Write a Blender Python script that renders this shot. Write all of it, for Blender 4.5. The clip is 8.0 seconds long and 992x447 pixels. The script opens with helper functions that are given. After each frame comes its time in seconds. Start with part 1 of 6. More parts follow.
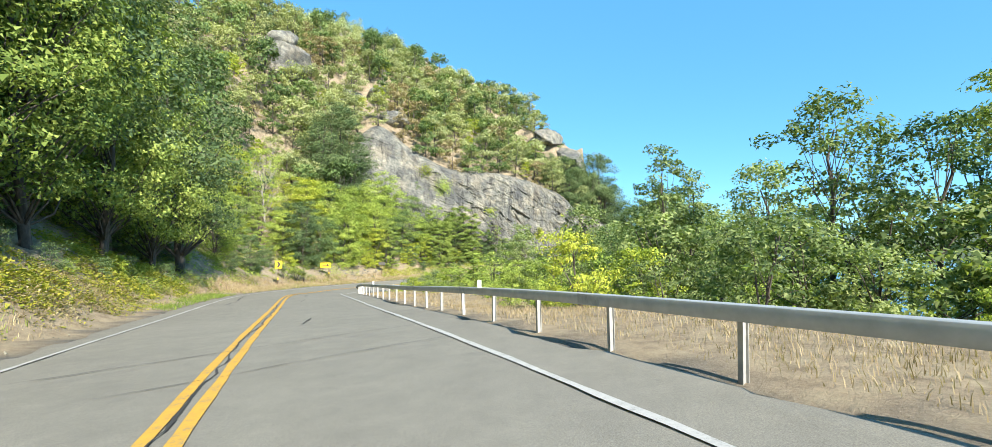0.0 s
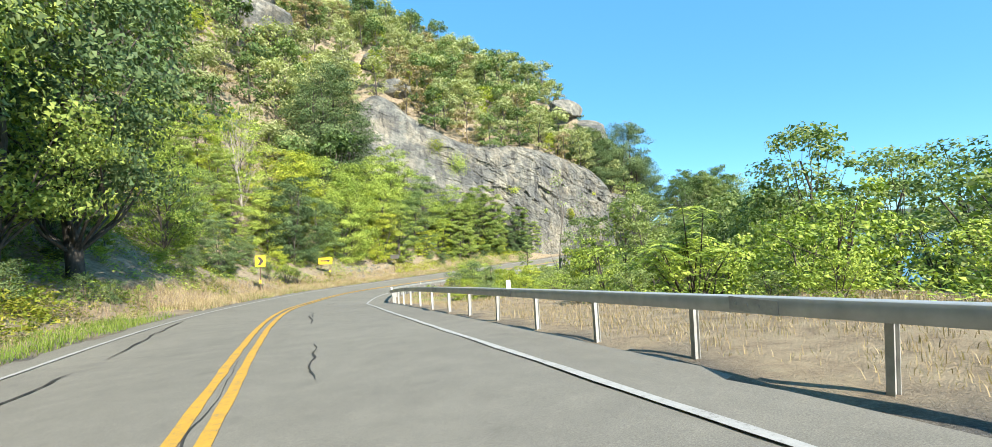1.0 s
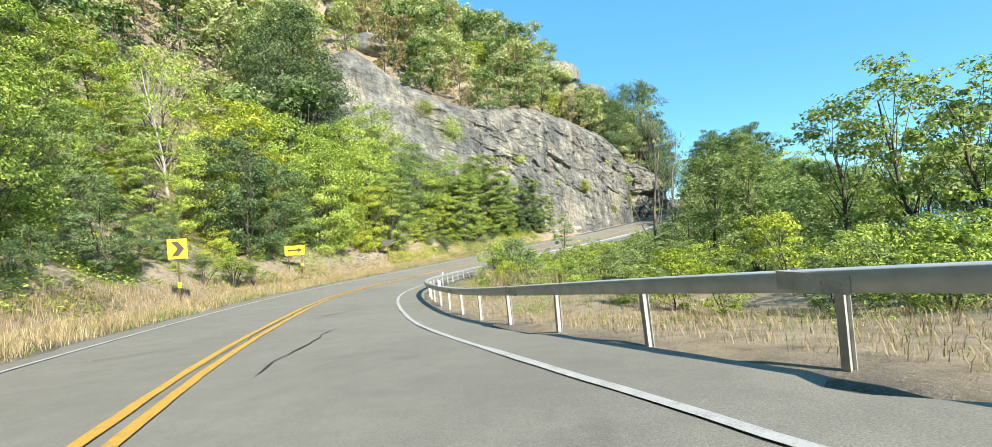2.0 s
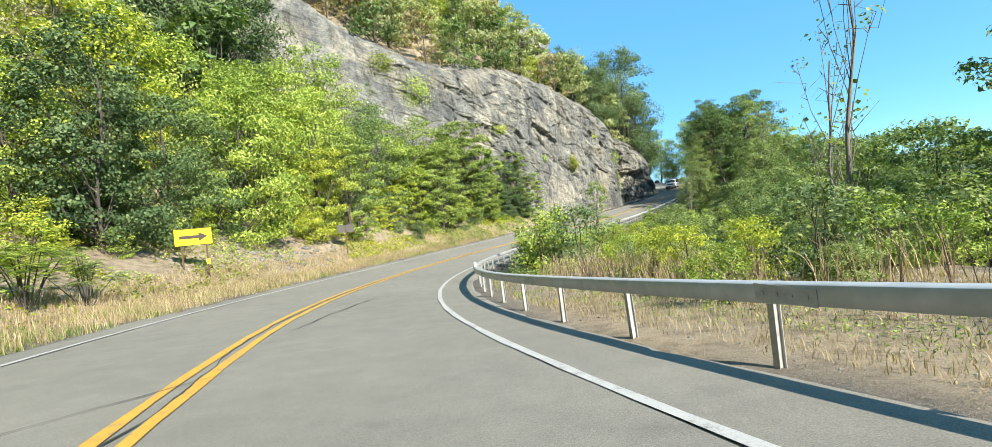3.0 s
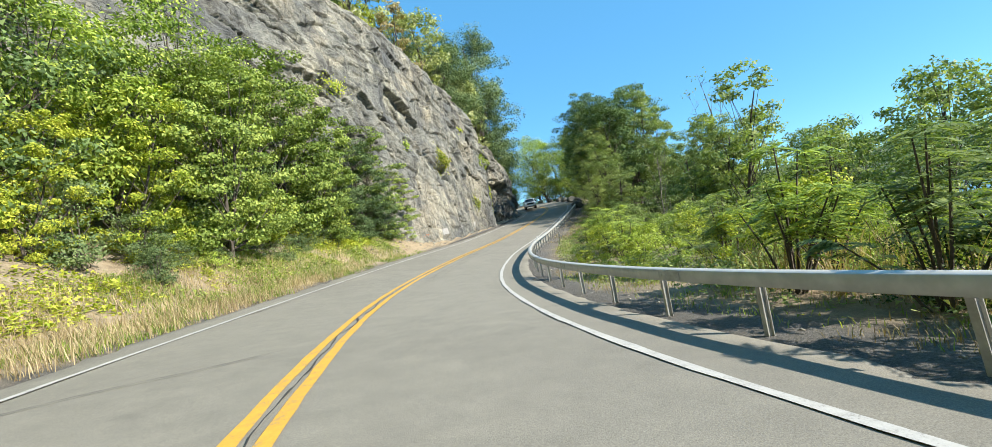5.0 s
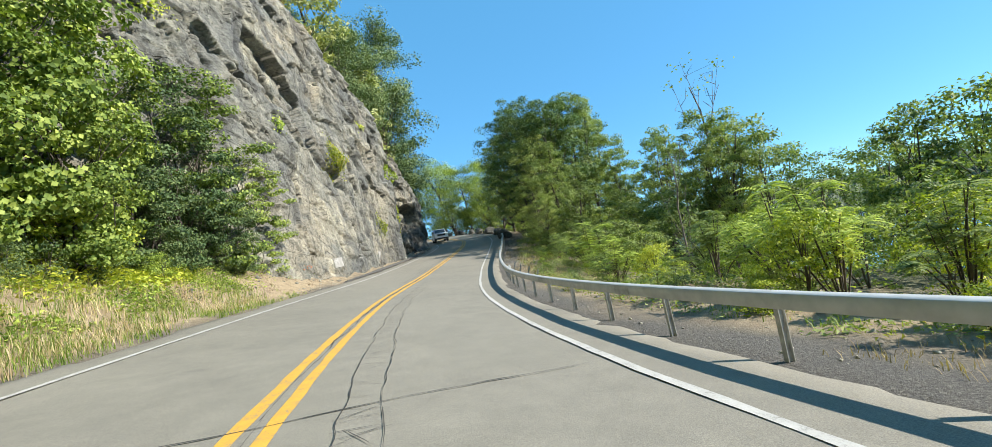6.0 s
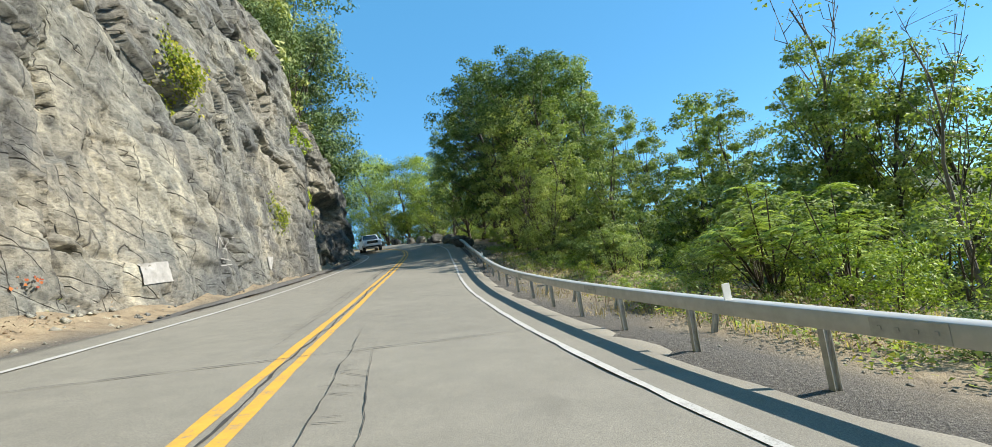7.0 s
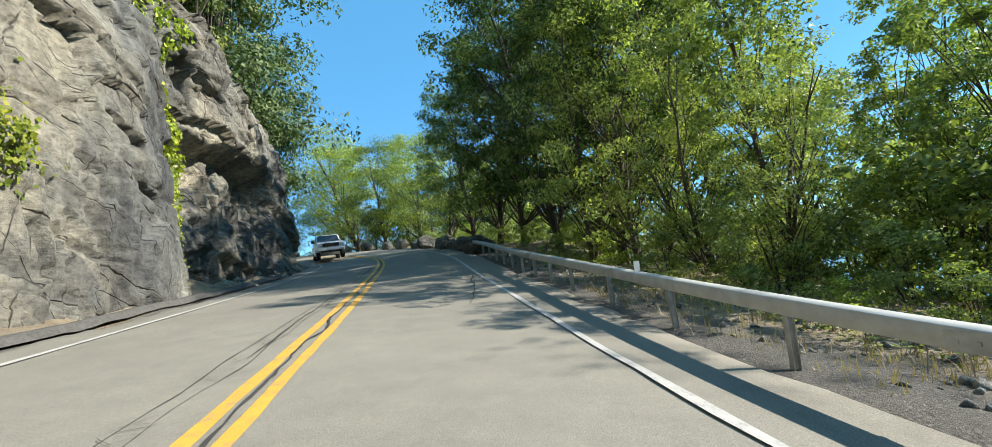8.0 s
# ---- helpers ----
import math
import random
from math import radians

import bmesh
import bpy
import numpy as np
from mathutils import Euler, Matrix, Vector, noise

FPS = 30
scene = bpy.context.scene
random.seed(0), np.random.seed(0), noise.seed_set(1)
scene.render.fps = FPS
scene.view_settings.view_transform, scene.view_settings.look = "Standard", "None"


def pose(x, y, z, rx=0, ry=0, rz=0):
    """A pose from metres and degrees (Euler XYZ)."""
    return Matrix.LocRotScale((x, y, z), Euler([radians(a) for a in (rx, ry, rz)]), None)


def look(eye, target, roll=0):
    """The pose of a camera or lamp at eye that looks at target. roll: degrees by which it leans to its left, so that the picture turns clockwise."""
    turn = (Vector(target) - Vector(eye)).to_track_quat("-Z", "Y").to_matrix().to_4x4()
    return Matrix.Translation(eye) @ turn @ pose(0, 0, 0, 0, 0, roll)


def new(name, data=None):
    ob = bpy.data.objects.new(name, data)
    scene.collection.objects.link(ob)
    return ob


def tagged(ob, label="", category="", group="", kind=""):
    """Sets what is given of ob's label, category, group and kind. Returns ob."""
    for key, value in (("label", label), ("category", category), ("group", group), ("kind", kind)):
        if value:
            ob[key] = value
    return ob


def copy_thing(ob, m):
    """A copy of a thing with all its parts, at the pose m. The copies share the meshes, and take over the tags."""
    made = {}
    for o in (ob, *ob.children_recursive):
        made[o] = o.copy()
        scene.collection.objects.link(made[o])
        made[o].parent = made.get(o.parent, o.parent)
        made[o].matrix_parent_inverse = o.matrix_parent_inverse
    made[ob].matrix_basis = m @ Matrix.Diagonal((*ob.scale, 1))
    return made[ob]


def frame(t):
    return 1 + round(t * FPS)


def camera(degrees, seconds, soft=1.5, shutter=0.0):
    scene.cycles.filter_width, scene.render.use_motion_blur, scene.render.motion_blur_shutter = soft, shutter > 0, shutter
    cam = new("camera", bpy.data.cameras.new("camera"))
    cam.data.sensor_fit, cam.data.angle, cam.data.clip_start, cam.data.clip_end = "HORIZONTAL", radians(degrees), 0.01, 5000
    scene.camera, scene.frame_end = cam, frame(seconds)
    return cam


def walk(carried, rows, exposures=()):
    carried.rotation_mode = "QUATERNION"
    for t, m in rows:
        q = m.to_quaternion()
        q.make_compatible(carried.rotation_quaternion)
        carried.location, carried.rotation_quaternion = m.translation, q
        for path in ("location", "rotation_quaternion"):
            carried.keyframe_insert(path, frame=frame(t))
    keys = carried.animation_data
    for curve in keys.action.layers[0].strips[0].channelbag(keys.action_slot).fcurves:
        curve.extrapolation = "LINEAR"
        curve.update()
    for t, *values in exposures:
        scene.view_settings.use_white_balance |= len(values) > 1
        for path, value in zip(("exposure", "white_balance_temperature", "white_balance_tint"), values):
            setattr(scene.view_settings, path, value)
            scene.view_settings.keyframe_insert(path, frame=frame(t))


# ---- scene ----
cam = camera(92.5, 8.0, soft=0.75)
METRES, EYE, TILT, LEAN, TURN = 128.0, 1.35, 2.5, 1.0, 0.0
ROWS = [
    (0.0, 0.0, 0.0, 0.0, -0.0, 0.0, -0.0),
    (0.5, -0.0296, 0.0686, -0.0077, -0.45, -0.11, 1.38),
    (1.0, -0.0569, 0.1356, -0.0154, -1.18, -0.94, 2.36),
    (2.5, -0.1193, 0.323, -0.0401, -7.97, -2.92, 6.01),
    (3.0, -0.1328, 0.3815, -0.0474, -12.03, -3.35, 6.12),
    (3.5, -0.1403, 0.438, -0.0537, -17.19, -3.49, 6.05),
    (4.0, -0.1414, 0.4948, -0.0602, -25.01, -3.49, 7.98),
    (5.5, -0.0972, 0.6559, -0.0734, -43.58, 1.2, 7.99),
    (6.0, -0.0666, 0.7058, -0.0763, -51.02, 2.28, 7.96),
    (6.5, -0.0298, 0.7527, -0.0782, -56.81, 2.75, 7.44),
    (7.0, 0.0131, 0.7969, -0.0794, -60.01, 3.35, 6.69),
    (7.5, 0.0606, 0.8402, -0.0793, -62.0, 3.94, 5.7),
    (8.0, 0.111, 0.882, -0.0777, -63.07, 4.55, 5.43),
]
walk(cam, [(t, pose(0, 0, EYE, TILT, LEAN, TURN) @ pose(METRES * x, METRES * y, METRES * z, 90 + pitch, roll, yaw)) for t, x, y, z, yaw, pitch, roll in ROWS],
     exposures=[(0.0, 1.50), (2.5, 1.48), (4.0, 1.44), (5.5, 1.28), (7.0, 1.22), (8.0, 1.34)])

# ---- world and sun ----
SUN_AZ, SUN_EL = 150.0, 33.5  # degrees clockwise from +y, and above the horizon
world = bpy.data.worlds.new("sky")
scene.world = world
world.use_nodes = True
wn = world.node_tree
wn.nodes.clear()
sky = wn.nodes.new("ShaderNodeTexSky")
sky.sky_type = "NISHITA"
sky.sun_disc = False
sky.sun_elevation, sky.sun_rotation = radians(SUN_EL), radians(SUN_AZ)
sky.altitude = 1500.0
sky.air_density, sky.dust_density, sky.ozone_density = 1.0, 0.0, 1.6
back = wn.nodes.new("ShaderNodeBackground")
back.inputs["Strength"].default_value = 0.12
wout = wn.nodes.new("ShaderNodeOutputWorld")
tint = wn.nodes.new("ShaderNodeMix")
tint.data_type, tint.blend_type = "RGBA", "MULTIPLY"
tint.inputs[0].default_value = 1.0
tint.inputs[7].default_value = (0.62, 0.92, 1.10, 1.0)
wn.links.new(sky.outputs[0], tint.inputs[6])
even = wn.nodes.new("ShaderNodeMix")  # a flat blue mixed in to even the sky out
even.data_type = "RGBA"
even.inputs[0].default_value = 0.65
even.inputs[7].default_value = (0.40, 1.66, 2.95, 1.0)
wn.links.new(tint.outputs[2], even.inputs[6])
wn.links.new(even.outputs[2], back.inputs[0])
wn.links.new(back.outputs[0], wout.inputs[0])

sun_data = bpy.data.lights.new("sun", "SUN")
sun_data.energy, sun_data.angle, sun_data.color = 4.2, radians(0.6), (1.0, 0.94, 0.84)
sun = new("sun", sun_data)
az, el = radians(SUN_AZ), radians(SUN_EL)
sun.matrix_world = look((math.sin(az) * math.cos(el) * 90, math.cos(az) * math.cos(el) * 90, math.sin(el) * 90), (0, 0, 0))


# ---- materials ----
class Mat:
    """A node material with a principled shader, and short ways to add nodes."""

    def __init__(self, name, rough=0.8, metal=0.0):
        self.m = bpy.data.materials.new(name)
        self.m.use_nodes = True
        self.t = self.m.node_tree
        self.b = self.t.nodes["Principled BSDF"]
        self.b.inputs["Roughness"].default_value = rough
        self.b.inputs["Metallic"].default_value = metal
        self.coord = None

    def node(self, kind, **inputs):
        n = self.t.nodes.new(kind)
        for k, v in inputs.items():
            n.inputs[k.replace("_", " ")].default_value = v
        return n

    def link(self, a, b):
        self.t.links.new(a, b)

    def place(self, scale=(1, 1, 1)):
        if self.coord is None:
            self.coord = self.node("ShaderNodeNewGeometry").outputs["Position"]
        mp = self.node("ShaderNodeMapping")
        mp.inputs["Scale"].default_value = scale
        self.link(self.coord, mp.inputs[0])
        return mp.outputs[0]

    def noise(self, scale, detail=4.0, rough=0.6, stretch=(1, 1, 1)):
        n = self.node("ShaderNodeTexNoise", Scale=scale, Detail=detail, Roughness=rough)
        self.link(self.place(stretch), n.inputs["Vector"])
        return n.outputs["Fac"]

    def ramp(self, fac, *stops):
        r = self.node("ShaderNodeValToRGB")
        e = r.color_ramp.elements
        while len(e) < len(stops):
            e.new(0.5)
        for i, (p, c) in enumerate(stops):
            e[i].position = p
            e[i].color = (*c, 1) if len(c) == 3 else c
        self.link(fac, r.inputs[0])
        return r.outputs[0]

    def mix(self, fac, a, b, how="MIX"):
        n = self.node("ShaderNodeMix")
        n.data_type, n.blend_type = "RGBA", how
        for sock, v in ((n.inputs[0], fac), (n.inputs[6], a), (n.inputs[7], b)):
            if isinstance(v, (int, float)):
                sock.default_value = v
            elif isinstance(v, tuple):
                sock.default_value = (*v, 1)
            else:
                self.link(v, sock)
        return n.outputs[2]

    def math(self, op, a, b=0.0):
        n = self.node("ShaderNodeMath")
        n.operation = op
        for sock, v in ((n.inputs[0], a), (n.inputs[1], b)):
            if isinstance(v, (int, float)):
                sock.default_value = v
            else:
                self.link(v, sock)
        return n.outputs[0]

    def attr(self, name):
        n = self.node("ShaderNodeAttribute")
        n.attribute_name = name
        return n.outputs["Fac"]

    def color(self, c):
        if isinstance(c, tuple):
            self.b.inputs["Base Color"].default_value = (*c, 1)
        else:
            self.link(c, self.b.inputs["Base Color"])
        return self

    def bump(self, fac, strength=0.4, distance=0.02):
        n = self.node("ShaderNodeBump", Strength=strength, Distance=distance)
        self.link(fac, n.inputs["Height"])
        self.link(n.outputs[0], self.b.inputs["Normal"])
        return self


def make_plain(name, color, rough=0.6, metal=0.0, vary=0.15, scale=12.0):
    m = Mat(name, rough, metal)
    f = m.noise(scale)
    dark = tuple(c * (1 - vary) for c in color)
    m.color(m.ramp(f, (0.3, dark), (0.7, color)))
    return m.m


def make_asphalt():
    m = Mat("aged_asphalt", 0.85)
    big = m.noise(0.25, 5, 0.65)
    mid = m.noise(2.2, 5, 0.7)
    fine = m.noise(90, 2, 0.8)
    c = m.ramp(big, (0.3, (0.182, 0.169, 0.137)), (0.7, (0.220, 0.204, 0.165)))
    c = m.mix(0.42, c, m.ramp(mid, (0.3, (0.36, 0.36, 0.36)), (0.7, (0.6, 0.6, 0.59))), "OVERLAY")
    c = m.mix(0.5, c, m.ramp(fine, (0.3, (0.15, 0.15, 0.15)), (0.75, (0.88, 0.88, 0.88))), "OVERLAY")
    spots = m.noise(0.9, 3, 0.7, (1, 1, 1))
    c = m.mix(0.36, c, m.ramp(spots, (0.26, (0.3, 0.3, 0.3)), (0.36, (0.5, 0.5, 0.5)), (0.72, (0.54, 0.54, 0.53))), "OVERLAY")
    m.color(c).bump(fine, 0.3, 0.008)
    return m.m


def make_paint(name, color):
    m = Mat(name, 0.7)
    wear = m.noise(6, 8, 0.75)
    fine = m.noise(60, 3, 0.8)
    f = m.math("ADD", m.math("MULTIPLY", wear, 0.6), m.math("MULTIPLY", fine, 0.4))
    m.color(m.ramp(f, (0.36, (0.2, 0.19, 0.17)), (0.47, tuple(c * 0.85 for c in color)), (0.6, color)))
    m.bump(fine, 0.2, 0.004)
    return m.m


def make_ground():
    m = Mat("ground_soil", 0.95)
    big, mid, fine = m.noise(0.35, 5), m.noise(2.5, 6, 0.7), m.noise(28, 4, 0.8)
    forest = m.ramp(mid, (0.3, (0.13, 0.10, 0.062)), (0.5, (0.25, 0.198, 0.128)), (0.62, (0.34, 0.28, 0.195)), (0.75, (0.16, 0.18, 0.07)))
    dry = m.ramp(mid, (0.28, (0.165, 0.12, 0.072)), (0.5, (0.305, 0.235, 0.145)), (0.72, (0.395, 0.32, 0.20)))
    gravel = m.ramp(fine, (0.3, (0.05, 0.046, 0.04)), (0.55, (0.105, 0.097, 0.083)), (0.75, (0.21, 0.195, 0.17)))
    shore = m.ramp(mid, (0.3, (0.035, 0.045, 0.018)), (0.55, (0.075, 0.095, 0.035)), (0.75, (0.11, 0.10, 0.055)))
    c = m.mix(m.attr("bank"), forest, shore)
    c = m.mix(m.attr("verge"), c, dry)
    c = m.mix(m.attr("gravel"), c, gravel)
    c = m.mix(0.4, c, m.ramp(fine, (0.25, (0.25, 0.25, 0.25)), (0.75, (0.75, 0.75, 0.75))), "OVERLAY")
    m.color(c).bump(m.math("ADD", fine, mid), 0.7, 0.06)
    return m.m


def make_rock(name="cliff_rock", light=1.0):
    m = Mat(name, 0.9)
    big = m.noise(0.20, 5, 0.6)
    warm = m.noise(0.2, 5, 0.6, (1.2, 1.2, 1.0))
    streak = m.noise(0.8, 7, 0.68, (1.0, 1.0, 0.16))
    mid = m.noise(1.7, 9, 0.75)
    fine = m.noise(20, 6, 0.78)
    L = lambda *c: tuple(v * light for v in c)
    c = m.ramp(big, (0.36, L(0.104, 0.109, 0.108)), (0.5, L(0.165, 0.167, 0.151)), (0.64, L(0.245, 0.238, 0.198)))
    c = m.mix(m.ramp(warm, (0.46, (0, 0, 0)), (0.62, (0.5, 0.5, 0.5))), c, L(0.255, 0.228, 0.174))
    scraped = m.noise(0.45, 5, 0.65, (1.0, 1.0, 1.6))
    c = m.mix(m.ramp(scraped, (0.52, (0, 0, 0)), (0.62, (0.6, 0.6, 0.6))), c, L(0.118, 0.126, 0.122))
    c = m.mix(0.8, c, m.ramp(streak, (0.32, (0.08, 0.08, 0.085)), (0.45, (0.42, 0.42, 0.42)), (0.58, (0.55, 0.545, 0.53)), (0.74, (0.80, 0.79, 0.76))), "OVERLAY")
    c = m.mix(0.4, c, m.ramp(mid, (0.32, (0.06, 0.058, 0.055)), (0.5, (0.5, 0.5, 0.5)), (0.67, (0.88, 0.86, 0.82))), "OVERLAY")
    c = m.mix(0.35, c, m.ramp(fine, (0.25, (0.14, 0.14, 0.14)), (0.75, (0.86, 0.86, 0.86))), "OVERLAY")
    chips = m.noise(5.5, 6, 0.72, (1.0, 1.0, 1.9))
    c = m.mix(0.75, c, m.ramp(chips, (0.33, (0.12, 0.115, 0.11)), (0.47, (0.5, 0.5, 0.5)), (0.66, (0.76, 0.75, 0.72))), "OVERLAY")
    relief = m.math("ADD", m.math("MULTIPLY", mid, 0.035), m.math("ADD", m.math("MULTIPLY", fine, 0.022), m.math("MULTIPLY", chips, 0.05)))

    def dot(v):
        n = m.node("ShaderNodeVectorMath")
        n.operation = "DOT_PRODUCT"
        m.link(m.coord, n.inputs[0])
        n.inputs[1].default_value = v
        return n.outputs["Value"]

    # blocks along the rock's fracture directions (degrees from level, along the face), each a little proud or tilted, with open joints
    hx, hy = 0.83, 0.56
    for ang, along, across, thin, jut, tilt, often in ((-25, 0.2, 1.3, 0.006, 0.05, 0.07, 0.49), (84, 0.16, 1.0, 0.005, 0.05, 0.07, 0.47), (-52, 0.26, 1.9, 0.0065, 0.04, 0.08, 0.5)):
        ca_, sa_ = math.cos(radians(ang)), math.sin(radians(ang))
        cx = m.node("ShaderNodeCombineXYZ")
        m.link(dot((hx * ca_ * along, hy * ca_ * along, sa_ * along)), cx.inputs[0])
        m.link(dot((-hx * sa_ * across, -hy * sa_ * across, ca_ * across)), cx.inputs[1])
        m.link(dot((hy * 0.03, -hx * 0.03, 0.0)), cx.inputs[2])
        warp = m.node("ShaderNodeTexNoise", Scale=2.2, Detail=3.0)
        m.link(m.coord, warp.inputs["Vector"])
        push = m.node("ShaderNodeVectorMath")
        push.operation = "MULTIPLY_ADD"
        m.link(warp.outputs["Color"], push.inputs[0])
        push.inputs[1].default_value = (0.06, 0.06, 0.06)
        m.link(cx.outputs[0], push.inputs[2])
        block, seam = m.node("ShaderNodeTexVoronoi", Scale=1.0), m.node("ShaderNodeTexNoise", Scale=0.7, Detail=1.0, Roughness=0.5)
        m.link(push.outputs[0], block.inputs["Vector"])
        m.link(push.outputs[0], seam.inputs["Vector"])
        off, dirn, lean_ = (m.node("ShaderNodeVectorMath") for _ in range(3))
        off.operation, dirn.operation, lean_.operation = "SUBTRACT", "SUBTRACT", "DOT_PRODUCT"
        m.link(push.outputs[0], off.inputs[0])
        m.link(block.outputs["Position"], off.inputs[1])
        m.link(block.outputs["Color"], dirn.inputs[0])
        dirn.inputs[1].default_value = (0.5, 0.5, 0.5)
        m.link(off.outputs[0], lean_.inputs[0])
        m.link(dirn.outputs[0], lean_.inputs[1])
        level = m.node("ShaderNodeSeparateColor")
        m.link(block.outputs["Color"], level.inputs[0])
        gate = m.ramp(m.noise(1.0 * across, 2, 0.6), (often - 0.05, (0, 0, 0)), (often + 0.07, (1, 1, 1)))
        gap_ = m.math("ABSOLUTE", m.math("SUBTRACT", seam.outputs["Fac"], 0.5))
        line = m.math("MULTIPLY", m.ramp(gap_, (0.0, (1, 1, 1)), (thin, (0, 0, 0))), gate)
        relief = m.math("ADD", relief, m.math("MULTIPLY", lean_.outputs["Value"], 2 * tilt / across))
        relief = m.math("ADD", relief, m.math("MULTIPLY", level.outputs[2], jut))
        relief = m.math("SUBTRACT", relief, m.math("MULTIPLY", line, 0.06))
        c = m.mix(0.6, c, m.ramp(level.outputs[1], (0.0, (0.33, 0.333, 0.345)), (1.0, (0.66, 0.65, 0.62))), "OVERLAY")
        c = m.mix(m.math("MULTIPLY", line, 0.75), c, L(0.03, 0.028, 0.026))
    m.color(c).bump(relief, 1.0, 1.0)
    return m.m


def make_leaf(name, dark, mid, light, translucent=0.35):
    m = Mat(name, 0.5)
    isl = m.node("ShaderNodeNewGeometry").outputs["Random Per Island"]
    obj = m.node("ShaderNodeObjectInfo").outputs["Random"]
    patch = m.noise(0.7, 2, 0.5)
    f = m.math("ADD", m.math("MULTIPLY", isl, 0.45), m.math("ADD", m.math("MULTIPLY", obj, 0.25), m.math("MULTIPLY", patch, 0.4)))
    c = m.ramp(f, (0.28, dark), (0.52, mid), (0.78, light))
    m.color(c)
    m.b.inputs["Specular IOR Level"].default_value = 0.12
    tr = m.node("ShaderNodeBsdfTranslucent")
    warm = m.mix(1.0, c, (1.0, 1.0, 0.45), "MULTIPLY")
    bright = m.mix(1.0, warm, (1.7, 1.9, 1.3), "MULTIPLY")
    m.link(bright, tr.inputs[0])
    ms = m.node("ShaderNodeMixShader")
    ms.inputs[0].default_value = translucent
    m.link(m.b.outputs[0], ms.inputs[1])
    m.link(tr.outputs[0], ms.inputs[2])
    m.link(ms.outputs[0], m.t.nodes["Material Output"].inputs[0])
    return m.m


def make_bark(name, dark, light):
    m = Mat(name, 0.95)
    f = m.noise(9, 6, 0.7, (1, 1, 0.25))
    m.color(m.ramp(f, (0.3, dark), (0.7, light))).bump(f, 0.8, 0.03)
    return m.m


ASPHALT, GROUND, ROCK = make_asphalt(), make_ground(), make_rock("cliff_rock", 0.92)
BOULDER = make_rock("boulder_rock", 0.75)
RUBBLE = make_rock("rubble_stone", 1.35)
YELLOW, WHITE = make_paint("yellow_line_paint", (0.60, 0.34, 0.045)), make_paint("white_line_paint", (0.46, 0.45, 0.415))
TAR = make_plain("crack_tar", (0.05, 0.046, 0.04), 0.8, 0, 0.4)
STEEL = make_plain("galvanised_steel", (0.50, 0.50, 0.47), 0.5, 0.35, 0.25, 5.0)
STEEL_POST = make_plain("galvanised_post", (0.46, 0.46, 0.43), 0.6, 0.3, 0.35, 9.0)
RUST = make_plain("rusty_steel", (0.13, 0.075, 0.045), 0.85, 0.1, 0.4, 20.0)
SIGN_YELLOW = make_plain("sign_yellow", (0.80, 0.56, 0.01), 0.45, 0, 0.06)
SIGN_BLACK = make_plain("sign_black", (0.05, 0.035, 0.025), 0.5, 0, 0.2)
# toned dark: the shade on the sign's back is put into the colour
ALU_SHADED = make_plain("sign_aluminium_shaded", (0.085, 0.08, 0.065), 0.7, 0.0, 0.3)
REFLECTOR = make_plain("reflector_white", (0.75, 0.75, 0.72), 0.4, 0, 0.1)
BARK = make_bark("bark_dark", (0.035, 0.03, 0.024), (0.12, 0.10, 0.08))
BARK_GREY = make_bark("bark_grey", (0.10, 0.088, 0.07), (0.24, 0.21, 0.175))
BARK_PALE = make_bark("bark_pale", (0.22, 0.19, 0.15), (0.46, 0.42, 0.36))
LEAF_DEEP = make_leaf("leaves_deep", (0.050, 0.084, 0.030), (0.120, 0.184, 0.062), (0.252, 0.318, 0.110), 0.17)
LEAF_MID = make_leaf("leaves_mid", (0.100, 0.158, 0.031), (0.245, 0.325, 0.062), (0.460, 0.520, 0.112), 0.2)
LEAF_WOOD = make_leaf("leaves_wood", (0.074, 0.118, 0.028), (0.180, 0.245, 0.056), (0.350, 0.408, 0.102), 0.18)
LEAF_LIME = make_leaf("leaves_lime", (0.127, 0.187, 0.025), (0.286, 0.349, 0.045), (0.503, 0.501, 0.078), 0.2)
# paled and greyed: distance haze is put into the hillside leaves
LEAF_HILL = make_leaf("leaves_hill", (0.160, 0.190, 0.082), (0.285, 0.310, 0.138), (0.430, 0.440, 0.205), 0.27)
LEAF_PALE = make_leaf("leaves_pale", (0.190, 0.212, 0.105), (0.310, 0.335, 0.165), (0.440, 0.455, 0.230), 0.27)
LEAF_OAK = make_leaf("leaves_oak", (0.042, 0.076, 0.032), (0.098, 0.148, 0.060), (0.205, 0.260, 0.105), 0.14)
LEAF_BROWN = make_leaf("leaves_browning", (0.170, 0.130, 0.070), (0.300, 0.245, 0.130), (0.430, 0.360, 0.200), 0.2)
LEAF_RIVER = make_leaf("leaves_riverside", (0.075, 0.112, 0.045), (0.175, 0.228, 0.085), (0.325, 0.368, 0.145), 0.3)
LEAF_LOCUST = make_leaf("leaves_locust", (0.130, 0.170, 0.055), (0.250, 0.300, 0.105), (0.400, 0.440, 0.175), 0.3)
DRY = make_leaf("dry_grass", (0.220, 0.160, 0.094), (0.396, 0.308, 0.182), (0.572, 0.473, 0.308), 0.25)
STRAW = make_leaf("short_straw", (0.215, 0.158, 0.092), (0.315, 0.245, 0.150), (0.415, 0.335, 0.210), 0.2)
GRASS = make_leaf("green_grass", (0.08, 0.13, 0.025), (0.17, 0.24, 0.045), (0.32, 0.36, 0.09), 0.3)
WEED = make_leaf("weeds", (0.10, 0.14, 0.02), (0.21, 0.24, 0.035), (0.38, 0.34, 0.06), 0.3)
